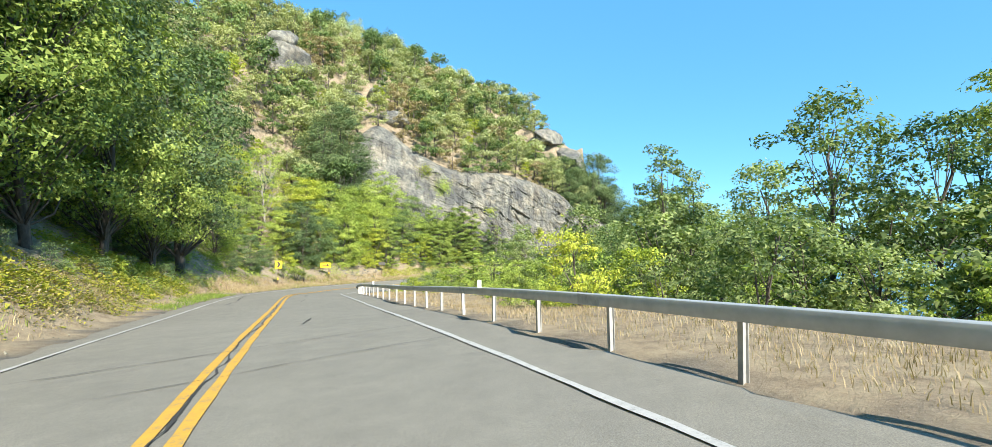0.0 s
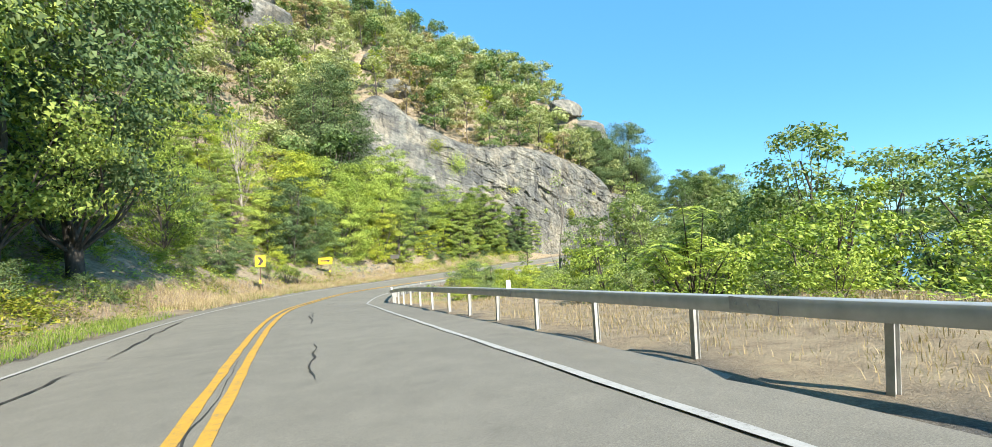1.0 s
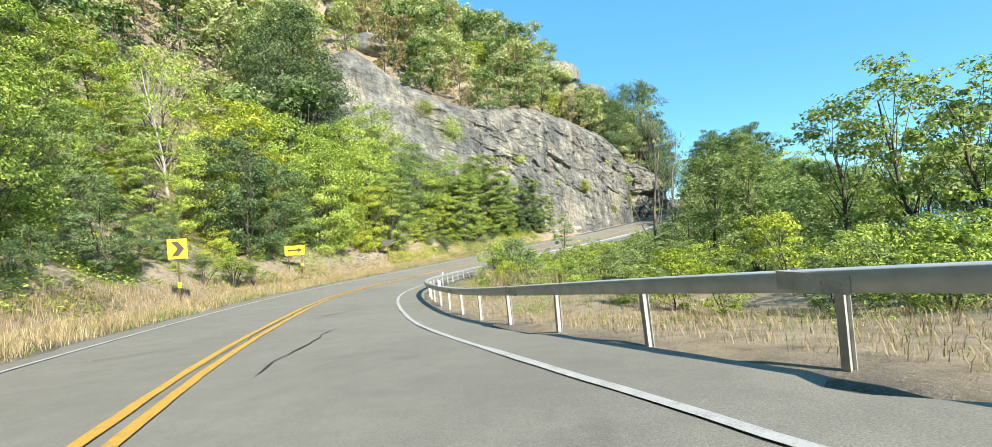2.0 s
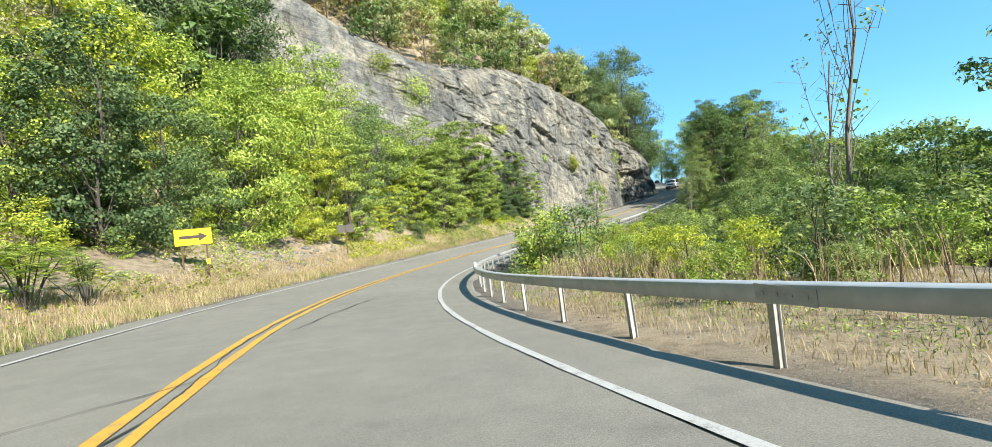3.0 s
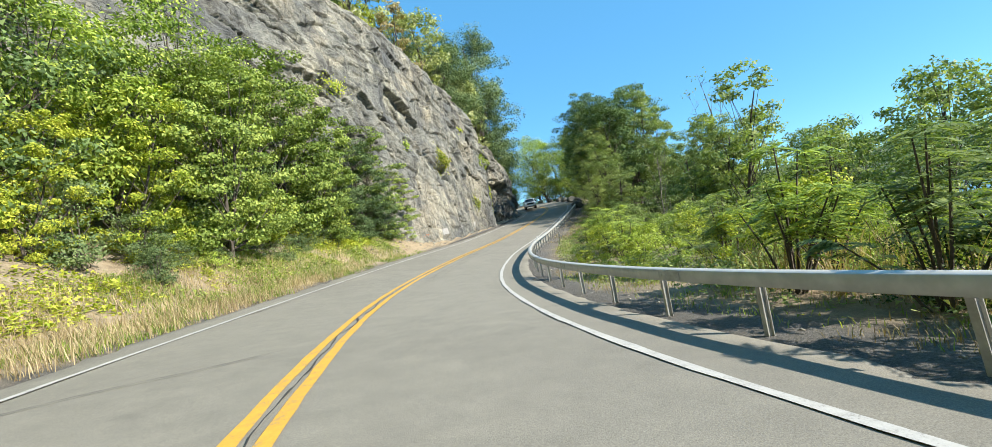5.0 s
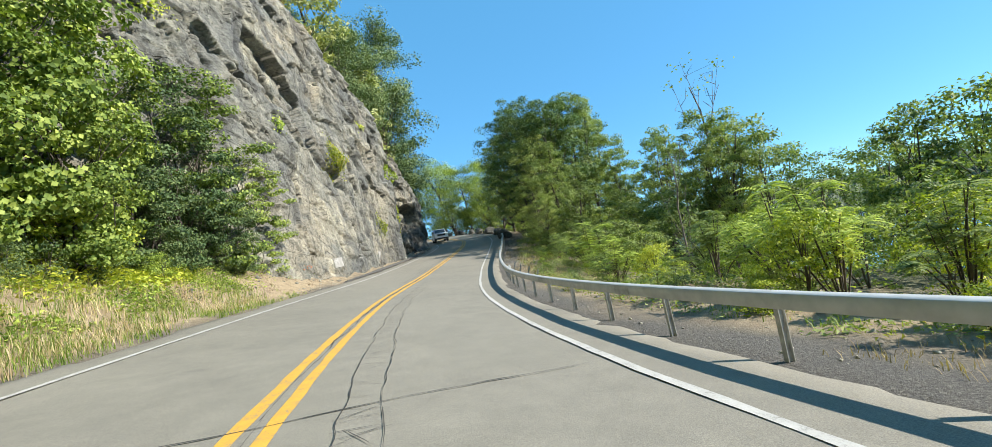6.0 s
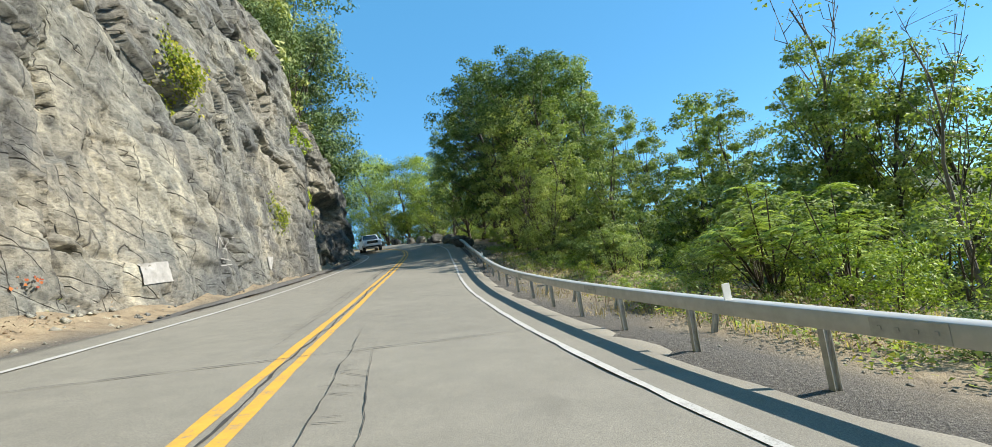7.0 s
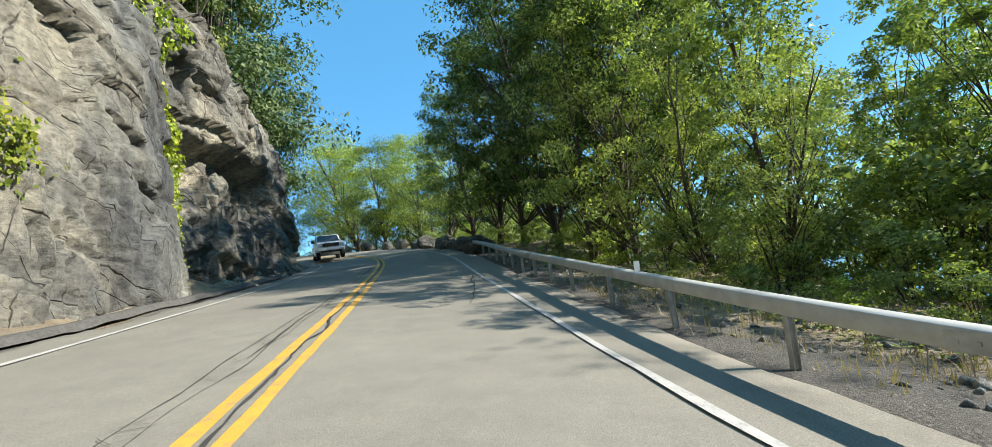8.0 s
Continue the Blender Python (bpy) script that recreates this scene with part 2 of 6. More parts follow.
RED_LEAF = make_leaf("red_leaves", (0.16, 0.03, 0.02), (0.30, 0.06, 0.03), (0.42, 0.14, 0.05), 0.3)
VEHICLE_WHITE = make_plain("vehicle_white", (0.78, 0.79, 0.80), 0.25, 0, 0.03)
VEHICLE_BLACK = make_plain("vehicle_black", (0.018, 0.018, 0.02), 0.35, 0, 0.2)
VEHICLE_GLASS = make_plain("vehicle_glass", (0.02, 0.025, 0.03), 0.06, 0, 0.1)
RUBBER = make_plain("tyre_rubber", (0.02, 0.02, 0.02), 0.85, 0, 0.3)
CHROME = make_plain("wheel_alloy", (0.55, 0.55, 0.56), 0.25, 0.9, 0.1)
LAMP_LENS = make_plain("lamp_lens", (0.85, 0.87, 0.9), 0.12, 0, 0.05)
ROCK_PAINT = make_plain("paint_on_rock", (0.33, 0.32, 0.295), 0.85, 0, 0.35, 5.0)
KERB = make_plain("asphalt_kerb", (0.10, 0.095, 0.085), 0.95, 0, 0.5, 14.0)
BRUSH = make_bark("dead_brush", (0.16, 0.11, 0.07), (0.36, 0.27, 0.17))


# ---- small mesh tools ----
def mesh_of(name, verts, faces, *mats, smooth=False, index=None):
    """A mesh from arrays of vertices and equal-sized faces."""
    verts, faces = np.asarray(verts, np.float32), np.asarray(faces, np.int32)
    me = bpy.data.meshes.new(name)
    k = faces.shape[1]
    me.vertices.add(len(verts))
    me.vertices.foreach_set("co", verts.ravel())
    me.loops.add(faces.size)
    me.loops.foreach_set("vertex_index", faces.ravel())
    me.polygons.add(len(faces))
    me.polygons.foreach_set("loop_start", np.arange(0, faces.size, k, dtype=np.int32))
    if index is not None:
        me.polygons.foreach_set("material_index", np.asarray(index, np.int32))
    if smooth:
        me.polygons.foreach_set("use_smooth", np.ones(len(faces), bool))
    for m in mats:
        me.materials.append(m)
    me.update(calc_edges=True)
    return me


def part(name, data, parent, label="", mat=None):
    """Links a mesh or a bmesh as one object under its thing."""
    if isinstance(data, bmesh.types.BMesh):
        me = bpy.data.meshes.new(name)
        data.to_mesh(me)
        data.free()
        me.materials.append(mat)
        data = me
    ob = new(name, data)
    ob.parent = parent
    if label:
        ob["label"] = label
    return ob


def add_box(bm, size, m=Matrix(), bevel=0.0):
    made = bmesh.ops.create_cube(bm, size=1.0, matrix=m @ Matrix.Diagonal((*size, 1)))
    if bevel:
        edges = list({e for v in made["verts"] for e in v.link_edges})
        bmesh.ops.bevel(bm, geom=edges, offset=bevel, segments=2, affect="EDGES", profile=0.6)
    return bm


def grid_faces(nu, nv):
    i = np.arange(nu - 1)[:, None] * nv + np.arange(nv - 1)[None, :]
    return np.stack([i, i + nv, i + nv + 1, i + 1], -1).reshape(-1, 4)


def fbm(x, y, seed=0, octaves=4):
    """Smooth value noise over arrays, about -1 to 1."""
    out, amp, tot = np.zeros(np.shape(x)), 1.0, 0.0
    x, y = np.asarray(x, float), np.asarray(y, float)
    for o in range(octaves):
        table = np.random.RandomState(seed * 31 + o).rand(256, 256) * 2 - 1
        xi, yi = np.floor(x).astype(int), np.floor(y).astype(int)
        fx, fy = x - xi, y - yi
        fx, fy = fx * fx * (3 - 2 * fx), fy * fy * (3 - 2 * fy)
        g = lambda a, b: table[(xi + a) % 256, (yi + b) % 256]
        out += amp * ((g(0, 0) * (1 - fx) + g(1, 0) * fx) * (1 - fy) + (g(0, 1) * (1 - fx) + g(1, 1) * fx) * fy)
        tot += amp
        x, y, amp = x * 2.03 + 17.1, y * 2.03 + 5.7, amp * 0.5
    return out / tot * 1.6


def step(a, b, x):
    t = np.clip((x - a) / (b - a), 0, 1)
    return t * t * (3 - 2 * t)


# ---- the road's line: x, y, z and fall to the right of its yellow line ----
LINE = np.array([
    (48.35, -122.31, 3.70, -0.02), (36.41, -91.02, 2.84, -0.02), (23.61, -59.73, 1.85, -0.03), (11.27, -29.0, 0.96, -0.037),
    (-1.42, 0.81, -0.06, -0.044), (-8.42, 18.0, -1.04, -0.01), (-14.39, 33.17, -2.0, 0.022), (-18.04, 46.06, -3.06, 0.067),
    (-19.66, 60.82, -4.03, 0.078), (-17.13, 76.08, -4.9, 0.091), (-10.58, 89.76, -5.33, 0.1), (-0.23, 102.37, -5.38, 0.126),
    (11.86, 113.17, -5.09, 0.12), (23.5, 122.0, -4.17, 0.066), (33.4, 129.6, -3.1, 0.01), (41.0, 137.2, -2.2, -0.03),
    (45.2, 145.6, -1.25, -0.05), (46.0, 155.5, -0.4, -0.05), (43.0, 166.0, 0.3, -0.05), (38.6, 176.5, 0.9, -0.04), (36.4, 188.0, 1.4, -0.03), (37.0, 201.0, 1.9, -0.02), (40.0, 216.0, 2.4, -0.02)])
LANE = 3.4  # from the yellow line to a white one


def smooth_line(rows, spacing):
    """A Catmull-Rom curve through the rows, at even spacing."""
    p = np.vstack([2 * rows[0] - rows[1], rows, 2 * rows[-1] - rows[-2]])
    out = []
    for i in range(1, len(p) - 2):
        t = np.linspace(0, 1, 60, endpoint=False)[:, None]
        a, b, c, d = p[i - 1], p[i], p[i + 1], p[i + 2]
        out.append(0.5 * (2 * b + (c - a) * t + (2 * a - 5 * b + 4 * c - d) * t * t + (3 * b - 3 * c + d - a) * t ** 3))
    out = np.vstack(out + [rows[-1:]])
    s = np.concatenate([[0], np.cumsum(np.hypot(*np.diff(out[:, :2], axis=0).T))])
    even = np.arange(0, s[-1], spacing)
    return even, np.stack([np.interp(even, s, out[:, k]) for k in range(rows.shape[1])], 1)


RS, RP = smooth_line(LINE, 0.5)
RT = np.gradient(RP[:, :2], axis=0)
RT /= np.hypot(RT[:, 0], RT[:, 1])[:, None]
RG = np.gradient(RP[:, 2]) / 0.5
S0 = RS[np.argmin(np.hypot(RP[:, 0] + 1.42, RP[:, 1] - 0.81))]  # where the walk begins


def on_road(s, u, lift=0.0):
    """Places u metres to the right of the yellow line at s metres along it, counted from the walk's start."""
    s = np.asarray(s, float) + S0
    x, y, z, b = (np.interp(s, RS, RP[:, k]) for k in range(4))
    tx, ty = np.interp(s, RS, RT[:, 0]), np.interp(s, RS, RT[:, 1])
    return np.stack([x + u * ty, y - u * tx, z - b * u + lift], -1)


def heading(s):
    return math.atan2(np.interp(s + S0, RS, RT[:, 1]), np.interp(s + S0, RS, RT[:, 0]))


def road_near(x, y):
    """For arrays of places: metres along the road, metres right of its line, and the road plane's height there."""
    x, y = np.ravel(x), np.ravel(y)
    s, u, z = np.empty(len(x)), np.empty(len(x)), np.empty(len(x))
    for i in range(0, len(x), 4000):
        dx, dy = x[i:i + 4000, None] - RP[None, :, 0], y[i:i + 4000, None] - RP[None, :, 1]
        k = np.argmin(dx * dx + dy * dy, 1)
        ax, ay = x[i:i + 4000] - RP[k, 0], y[i:i + 4000] - RP[k, 1]
        along = ax * RT[k, 0] + ay * RT[k, 1]
        far = np.hypot(ax, ay)
        u[i:i + 4000] = np.where(np.abs(along) > 1.0, np.sign(ax * RT[k, 1] - ay * RT[k, 0]) * far, ax * RT[k, 1] - ay * RT[k, 0])
        s[i:i + 4000] = RS[k] + np.clip(along, -1, 1) - S0
        z[i:i + 4000] = RP[k, 2] + np.clip(along, -1, 1) * RG[k] - RP[k, 3] * np.clip(u[i:i + 4000], -6, 6)
    return s, u, z


def slope_height(x, y):
    """The hillside and the river bank, without the cliff (flat arrays)."""
    s, u, z = road_near(x, y)
    lump = fbm(x * 0.12, y * 0.12, 3, 4)
    w = -u - LANE
    verge = np.interp(s, [-40, 0, 20, 42, 85, 110, 125, 200], [1.6, 1.8, 2.2, 3.4, 3.8, 2.3, 1.5, 1.4])
    rise = w - verge
    steep = 1 + 0.9 * step(146, 162, s)
    hill = z + 0.05 * np.clip(w - 1.0, 0, 3) + steep * (0.6 * np.clip(rise, 0, 9) + 1.0 * np.clip(rise - 9, 0, None) + 0.45 * np.clip(rise - 17, 0, None)) + lump * np.clip(rise * 0.25, 0, 2.0)
    cap = 21.3 + 0.43 * np.clip(44 - x, 0, 112) + np.where(y < 150, 0.34, 0.5) * np.clip(y - 150, -60, 60) + lump * 2.0
    hill = np.where(hill > cap - 5, cap - 5 + 5 * np.tanh((hill - cap + 5) / 5), hill)
    hill = np.where(w > 1.0, hill, z)
    v = u - LANE
    fall = 0.03 * np.clip(v - 1.3, 0, 3) + 0.16 * np.clip(v - 5, 0, 9) + 0.42 * np.clip(v - 14, 0, None)
    river = np.maximum(z - fall + lump * np.clip((v - 2) * 0.1, 0, 0.8), -44)
    return np.where(u < 0, hill, river), lump, cap, u


# ---- the cliff's foot: x, y, height of its top, how far it leans back per metre ----
FOOT = np.array([
    (-29.0, 98.5, 12.0, 0.6), (-26.0, 101.8, 24.0, 0.5), (-22.0, 104.4, 29.5, 0.42), (-17.0, 107.0, 24.0, 0.3), (-10.0, 110.2, 18.6, 0.15),
    (-3.0, 112.6, 17.9, 0.11), (4.3, 115.3, 17.2, 0.10), (10.7, 119.2, 16.0, 0.09), (17.4, 124.3, 13.8, 0.07)])
# from there it keeps close to the road: metres along, metres right of the yellow line, top, lean
FOOT_ALONG = [(141.5, -5.25, 11.2, 0.05), (143.4, -5.5, 9.6, 0.05), (144.6, -6.5, 8.0, 0.06), (145.8, -5.9, 7.6, 0.05), (148.0, -5.3, 7.4, 0.04), (150.6, -5.2, 7.0, 0.04), (153.0, -5.2, 6.4, 0.05),
              (156.0, -5.0, 5.6, 0.05), (158.6, -4.9, 4.6, 0.05), (160.2, -5.4, 3.2, 0.1), (162.0, -6.6, 1.6, 0.2), (167.0, -6.6, 1.4, 0.25), (174.0, -8.6, 2.0, 0.3), (184.0, -11.0, 2.4, 0.4)]
FOOT = np.vstack([FOOT] + [[(*on_road(a_, b_)[:2], c_, d_)] for a_, b_, c_, d_ in FOOT_ALONG])
FS, FP = smooth_line(FOOT, 0.15)
FT = np.gradient(FP[:, :2], axis=0)
FT /= np.hypot(FT[:, 0], FT[:, 1])[:, None]
FZ = slope_height(FP[:, 0], FP[:, 1])[0]
FZ = np.convolve(np.pad(FZ, 40, mode="edge"), np.ones(81) / 81, "valid") - 0.4  # height of the foot


def cliff_near(x, y):
    """For arrays of places: metres behind the cliff's foot (-50: none there), its top, lean and the foot's height."""
    x, y = np.ravel(x), np.ravel(y)
    q, k_all = np.empty(len(x)), np.empty(len(x), int)
    for i in range(0, len(x), 4000):
        dx, dy = x[i:i + 4000, None] - FP[None, ::3, 0], y[i:i + 4000, None] - FP[None, ::3, 1]
        k = np.argmin(dx * dx + dy * dy, 1) * 3
        ax, ay = x[i:i + 4000] - FP[k, 0], y[i:i + 4000] - FP[k, 1]
        along, side = ax * FT[k, 0] + ay * FT[k, 1], -ax * FT[k, 1] + ay * FT[k, 0]
        q[i:i + 4000] = np.where((np.abs(along) > 1.0) & ((k < 3) | (k > len(FP) - 6)), -50, side)
        k_all[i:i + 4000] = k
    return q, FP[k_all, 2], FP[k_all, 3], FZ[k_all]


def ground_height(x, y):
    shape = np.shape(x)
    x, y = np.ravel(x).astype(float), np.ravel(y).astype(float)
    hill, lump, cap, u = slope_height(x, y)
    q, top, lean, foot = cliff_near(x, y)
    face = foot + (q - 1.6) / np.maximum(lean, 0.06)
    over = np.minimum(top + 0.4 + 0.8 * (q - 2.0 - lean * (top - foot)) + lump, cap)
    out = np.where(q > 0, np.maximum(np.minimum(hill, face), np.minimum(face, over)), hill)
    out = np.where((q > 0) & (q < 1.6), np.minimum(hill, foot), out)
    far = step(230, 520, np.hypot(x - 5, y - 65))
    out = out * (1 - far) + far * np.where(u < 0, np.minimum(out, 60), -44 + 62 * step(800, 1500, x) * (1 + 0.25 * lump))
    out = out - 0.12 * step(4.5, 4.1, np.abs(u + 0.05))
    return out.reshape(shape)


def axis_ticks(lo, hi, fine):
    core = np.arange(lo, hi + fine, fine)
    out = [4.0, 10, 20, 40, 80, 160, 320, 640, 1300, 2600]
    return np.concatenate([lo - np.array(out[::-1]), core, hi + np.array(out)])


gx, gy = axis_ticks(-90, 120, 0.9), axis_ticks(-50, 215, 0.9)
GX, GY = np.meshgrid(gx, gy, indexing="ij")
GZ = ground_height(GX, GY)
ground = new("ground", mesh_of("ground", np.stack([GX, GY, GZ], -1).reshape(-1, 3), grid_faces(len(gx), len(gy)), GROUND, smooth=True))
tagged(ground, "leaf-littered hillside and dry roadside verge soil", "ground", kind="structure")
gs, gu, gzz = road_near(GX, GY)
blot = fbm(GX.ravel() * 0.5, GY.ravel() * 0.5, 8, 3)
verge_mask = np.where(gu < 0, step(9.5, 6.5, -gu + blot * 1.2), step(11.5, 7.5, gu + blot * 1.5))
gravel_mask = np.where(gu < 0, step(4.9, 4.4, -gu + blot * 0.3), step(7.0, 5.2, gu + blot * 0.7) * step(52, 74, gs))
for nm, val in (("verge", verge_mask), ("bank", step(10, 15, gu + blot)), ("gravel", np.maximum(gravel_mask, step(4.9, 4.5, np.abs(gu))))):
    at = ground.data.attributes.new(nm, "FLOAT", "POINT")
    at.data.foreach_set("value", val.astype(np.float32))

water = new("river", mesh_of("river", [(60, -3000, -40), (3500, -3000, -40), (3500, 3000, -40), (60, 3000, -40)], [(0, 1, 2, 3)],
                             make_plain("river_water", (0.05, 0.09, 0.12), 0.12, 0, 0.2, 0.05)))
tagged(water, "wide blue river below the road", "river", kind="structure")

# ---- road ----
rs = np.arange(-110, 226, 0.5)
cols = np.concatenate([[-4.3, -4.2], np.linspace(-4.0, 4.2, 25), [4.5, 4.6]])
RSg, RUg = np.meshgrid(rs, cols, indexing="ij")
edge = 0.12 * fbm(RSg * 0.6, RUg * 0 + 3, 5, 4)
RUg = RUg + np.where(np.abs(RUg) > 4.18, edge, 0)
pts = on_road(RSg.ravel(), RUg.ravel())
pts[:, 2] += (0.03 + 0.008 * fbm(RSg * 0.5, RUg * 0.5, 6, 3)).ravel() - 0.12 * ((RUg < -4.25) | (RUg > 4.55)).ravel()
road = new("road", mesh_of("road", pts, grid_faces(len(rs), len(cols))[:, ::-1], ASPHALT, smooth=True))
tagged(road, "sun-bleached grey asphalt mountain road with cracks", "road", kind="structure")


def road_strip(name, s0, s1, centre, width, mat, label, lift=0.045, wobble=0.012, step_m=0.4, seed=0):
    """A painted or poured strip along the road."""
    s = np.arange(s0, s1, step_m)
    c = centre(s) if callable(centre) else np.full(len(s), centre)
    half = (width(s) if callable(width) else np.full(len(s), width)) / 2
    l = c - half + wobble * fbm(s * 1.7, s * 0 + seed, 11, 3)
    r = c + half + wobble * fbm(s * 1.7, s * 0 + seed + 9, 12, 3)
    a, b = on_road(s, l, lift), on_road(s, r, lift)
    p = np.stack([a, b], 1).reshape(-1, 3)
    i = np.arange(len(s) - 1) * 2
    return tagged(new(name, mesh_of(name, p, np.stack([i, i + 1, i + 3, i + 2], -1), mat)), label, "road marking", kind="structure")


road_strip("yellow_line", -110, 225, -0.13, 0.13, YELLOW, "worn yellow centre line on the asphalt", seed=1)
road_strip("yellow_line", -110, 225, 0.13, 0.13, YELLOW, "worn yellow centre line on the asphalt", seed=2)
road_strip("white_line", -110, 225, LANE, lambda s: np.interp(s, [0, 35, 58, 106, 128], [0.10, 0.10, 0.11, 0.11, 0.10]), WHITE, "worn white edge line on the asphalt", seed=3, wobble=0.014)
road_strip("white_line", -110, 225, -LANE, 0.11, WHITE, "worn white edge line on the asphalt", seed=4)


# ---- cliff ----
DIP = 0.4466  # the rock's beds fall this much per metre along the face


def blocks(a, b, seed, band, length, offs, tilt, groove):
    """Broken rock: beds of uneven thickness along b, cut into blocks along a, each block a tilted plane, with open joints between."""
    r = np.random.RandomState(seed)
    cuts = np.cumsum(r.uniform(0.45, 1.6, 400) * band) - 30.0
    k = np.clip(np.searchsorted(cuts, b), 1, 399)
    lo, hi = cuts[k - 1], cuts[k]
    runs = length * r.uniform(0.55, 1.7, 400)[k]
    along = (a + r.uniform(0, 50, 400)[k]) / runs
    j = np.floor(along).astype(int)
    tab = r.rand(4, 400, 97)
    g = [t[k, j % 97] for t in tab]
    fa, fb = along - j - 0.5, (b - lo) / (hi - lo) - 0.5
    out = offs * 2 * (g[0] - 0.5) + tilt * 2 * ((g[1] - 0.5) * fa * runs + (g[2] - 0.5) * fb * (hi - lo))
    near = np.minimum((0.5 - np.abs(fa)) * runs, (0.5 - np.abs(fb)) * (hi - lo))
    return out - groove * (g[3] > 0.45) * step(0.12, 0.0, near)


def chips(a, b, seed, wide, high, offs, tilt, sharp=0.0):
    """Chipped rock: uneven cells, each a plane of its own tilt; sharp > 0 keeps the proudest of the planes, like flaked stone."""
    r = np.random.RandomState(seed)
    tab = r.rand(5, 128, 128)
    fa, fb = a / wide, b / high
    i, j = np.floor(fa).astype(int), np.floor(fb).astype(int)
    best, out = np.full(np.shape(a), 9.0), np.full(np.shape(a), -9.0)
    for di in (-1, 0, 1):
        for dj in (-1, 0, 1):
            k, l = (i + di) % 128, (j + dj) % 128
            dx, dy = fa - (i + di + tab[0, k, l]), fb - (j + dj + tab[1, k, l])
            d = np.hypot(dx, dy)
            plane = offs * 2 * (tab[2, k, l] - 0.5) + tilt * 2 * ((tab[3, k, l] - 0.5) * dx * wide + (tab[4, k, l] - 0.5) * dy * high)
            if sharp:
                out = np.maximum(out, plane - sharp * d)
            else:
                out = np.where(d < best, plane, out)
                best = np.minimum(d, best)
    return out


prnd = np.random.RandomState(91)
POCKETS = [(39.6, -2.6, 0.45, 0.13, 0.45), (47.0, -2.0, 0.5, 0.18, 0.4), (56.2, 7.1, 1.2, 0.45, 0.9), (53.0, 9.2, 0.6, 0.9, 0.7), (56.8, 0.4, 0.7, 0.25, 0.6), (57.8, -1.0, 0.45, 0.3, 0.5),
           (37.0, 7.0, 0.8, 0.25, 0.5), (31.0, 8.5, 0.7, 0.3, 0.5), (62.6, 4.2, 0.4, 0.9, 0.6)] + [
    (prnd.uniform(28, 63), prnd.uniform(1, 13), prnd.uniform(0.25, 0.6), prnd.uniform(0.08, 0.18), prnd.uniform(0.2, 0.4)) for _ in range(9)]


crk = np.random.RandomState(58)
CRACKS = [(crk.uniform(27, 62), crk.uniform(1.5, 14), crk.choice([-0.75, -0.95, -0.6, -1.3]), crk.uniform(0.8, 3.2), crk.uniform(0.12, 0.34)) for _ in range(64)] + [
    (crk.uniform(36, 62), crk.uniform(-4.5, 2.5), crk.choice([1.5, 1.66, 1.75, -1.5, -0.25]), crk.uniform(0.6, 2.0), crk.uniform(0.08, 0.2)) for _ in range(44)]  # along, height, slant, half length, depth


CALM = [(42.4, -3.32, 1.3), (50.8, -3.05, 1.1), (50.1, -2.2, 1.4), (45.9, -2.5, 1.5)]  # flat places of the face


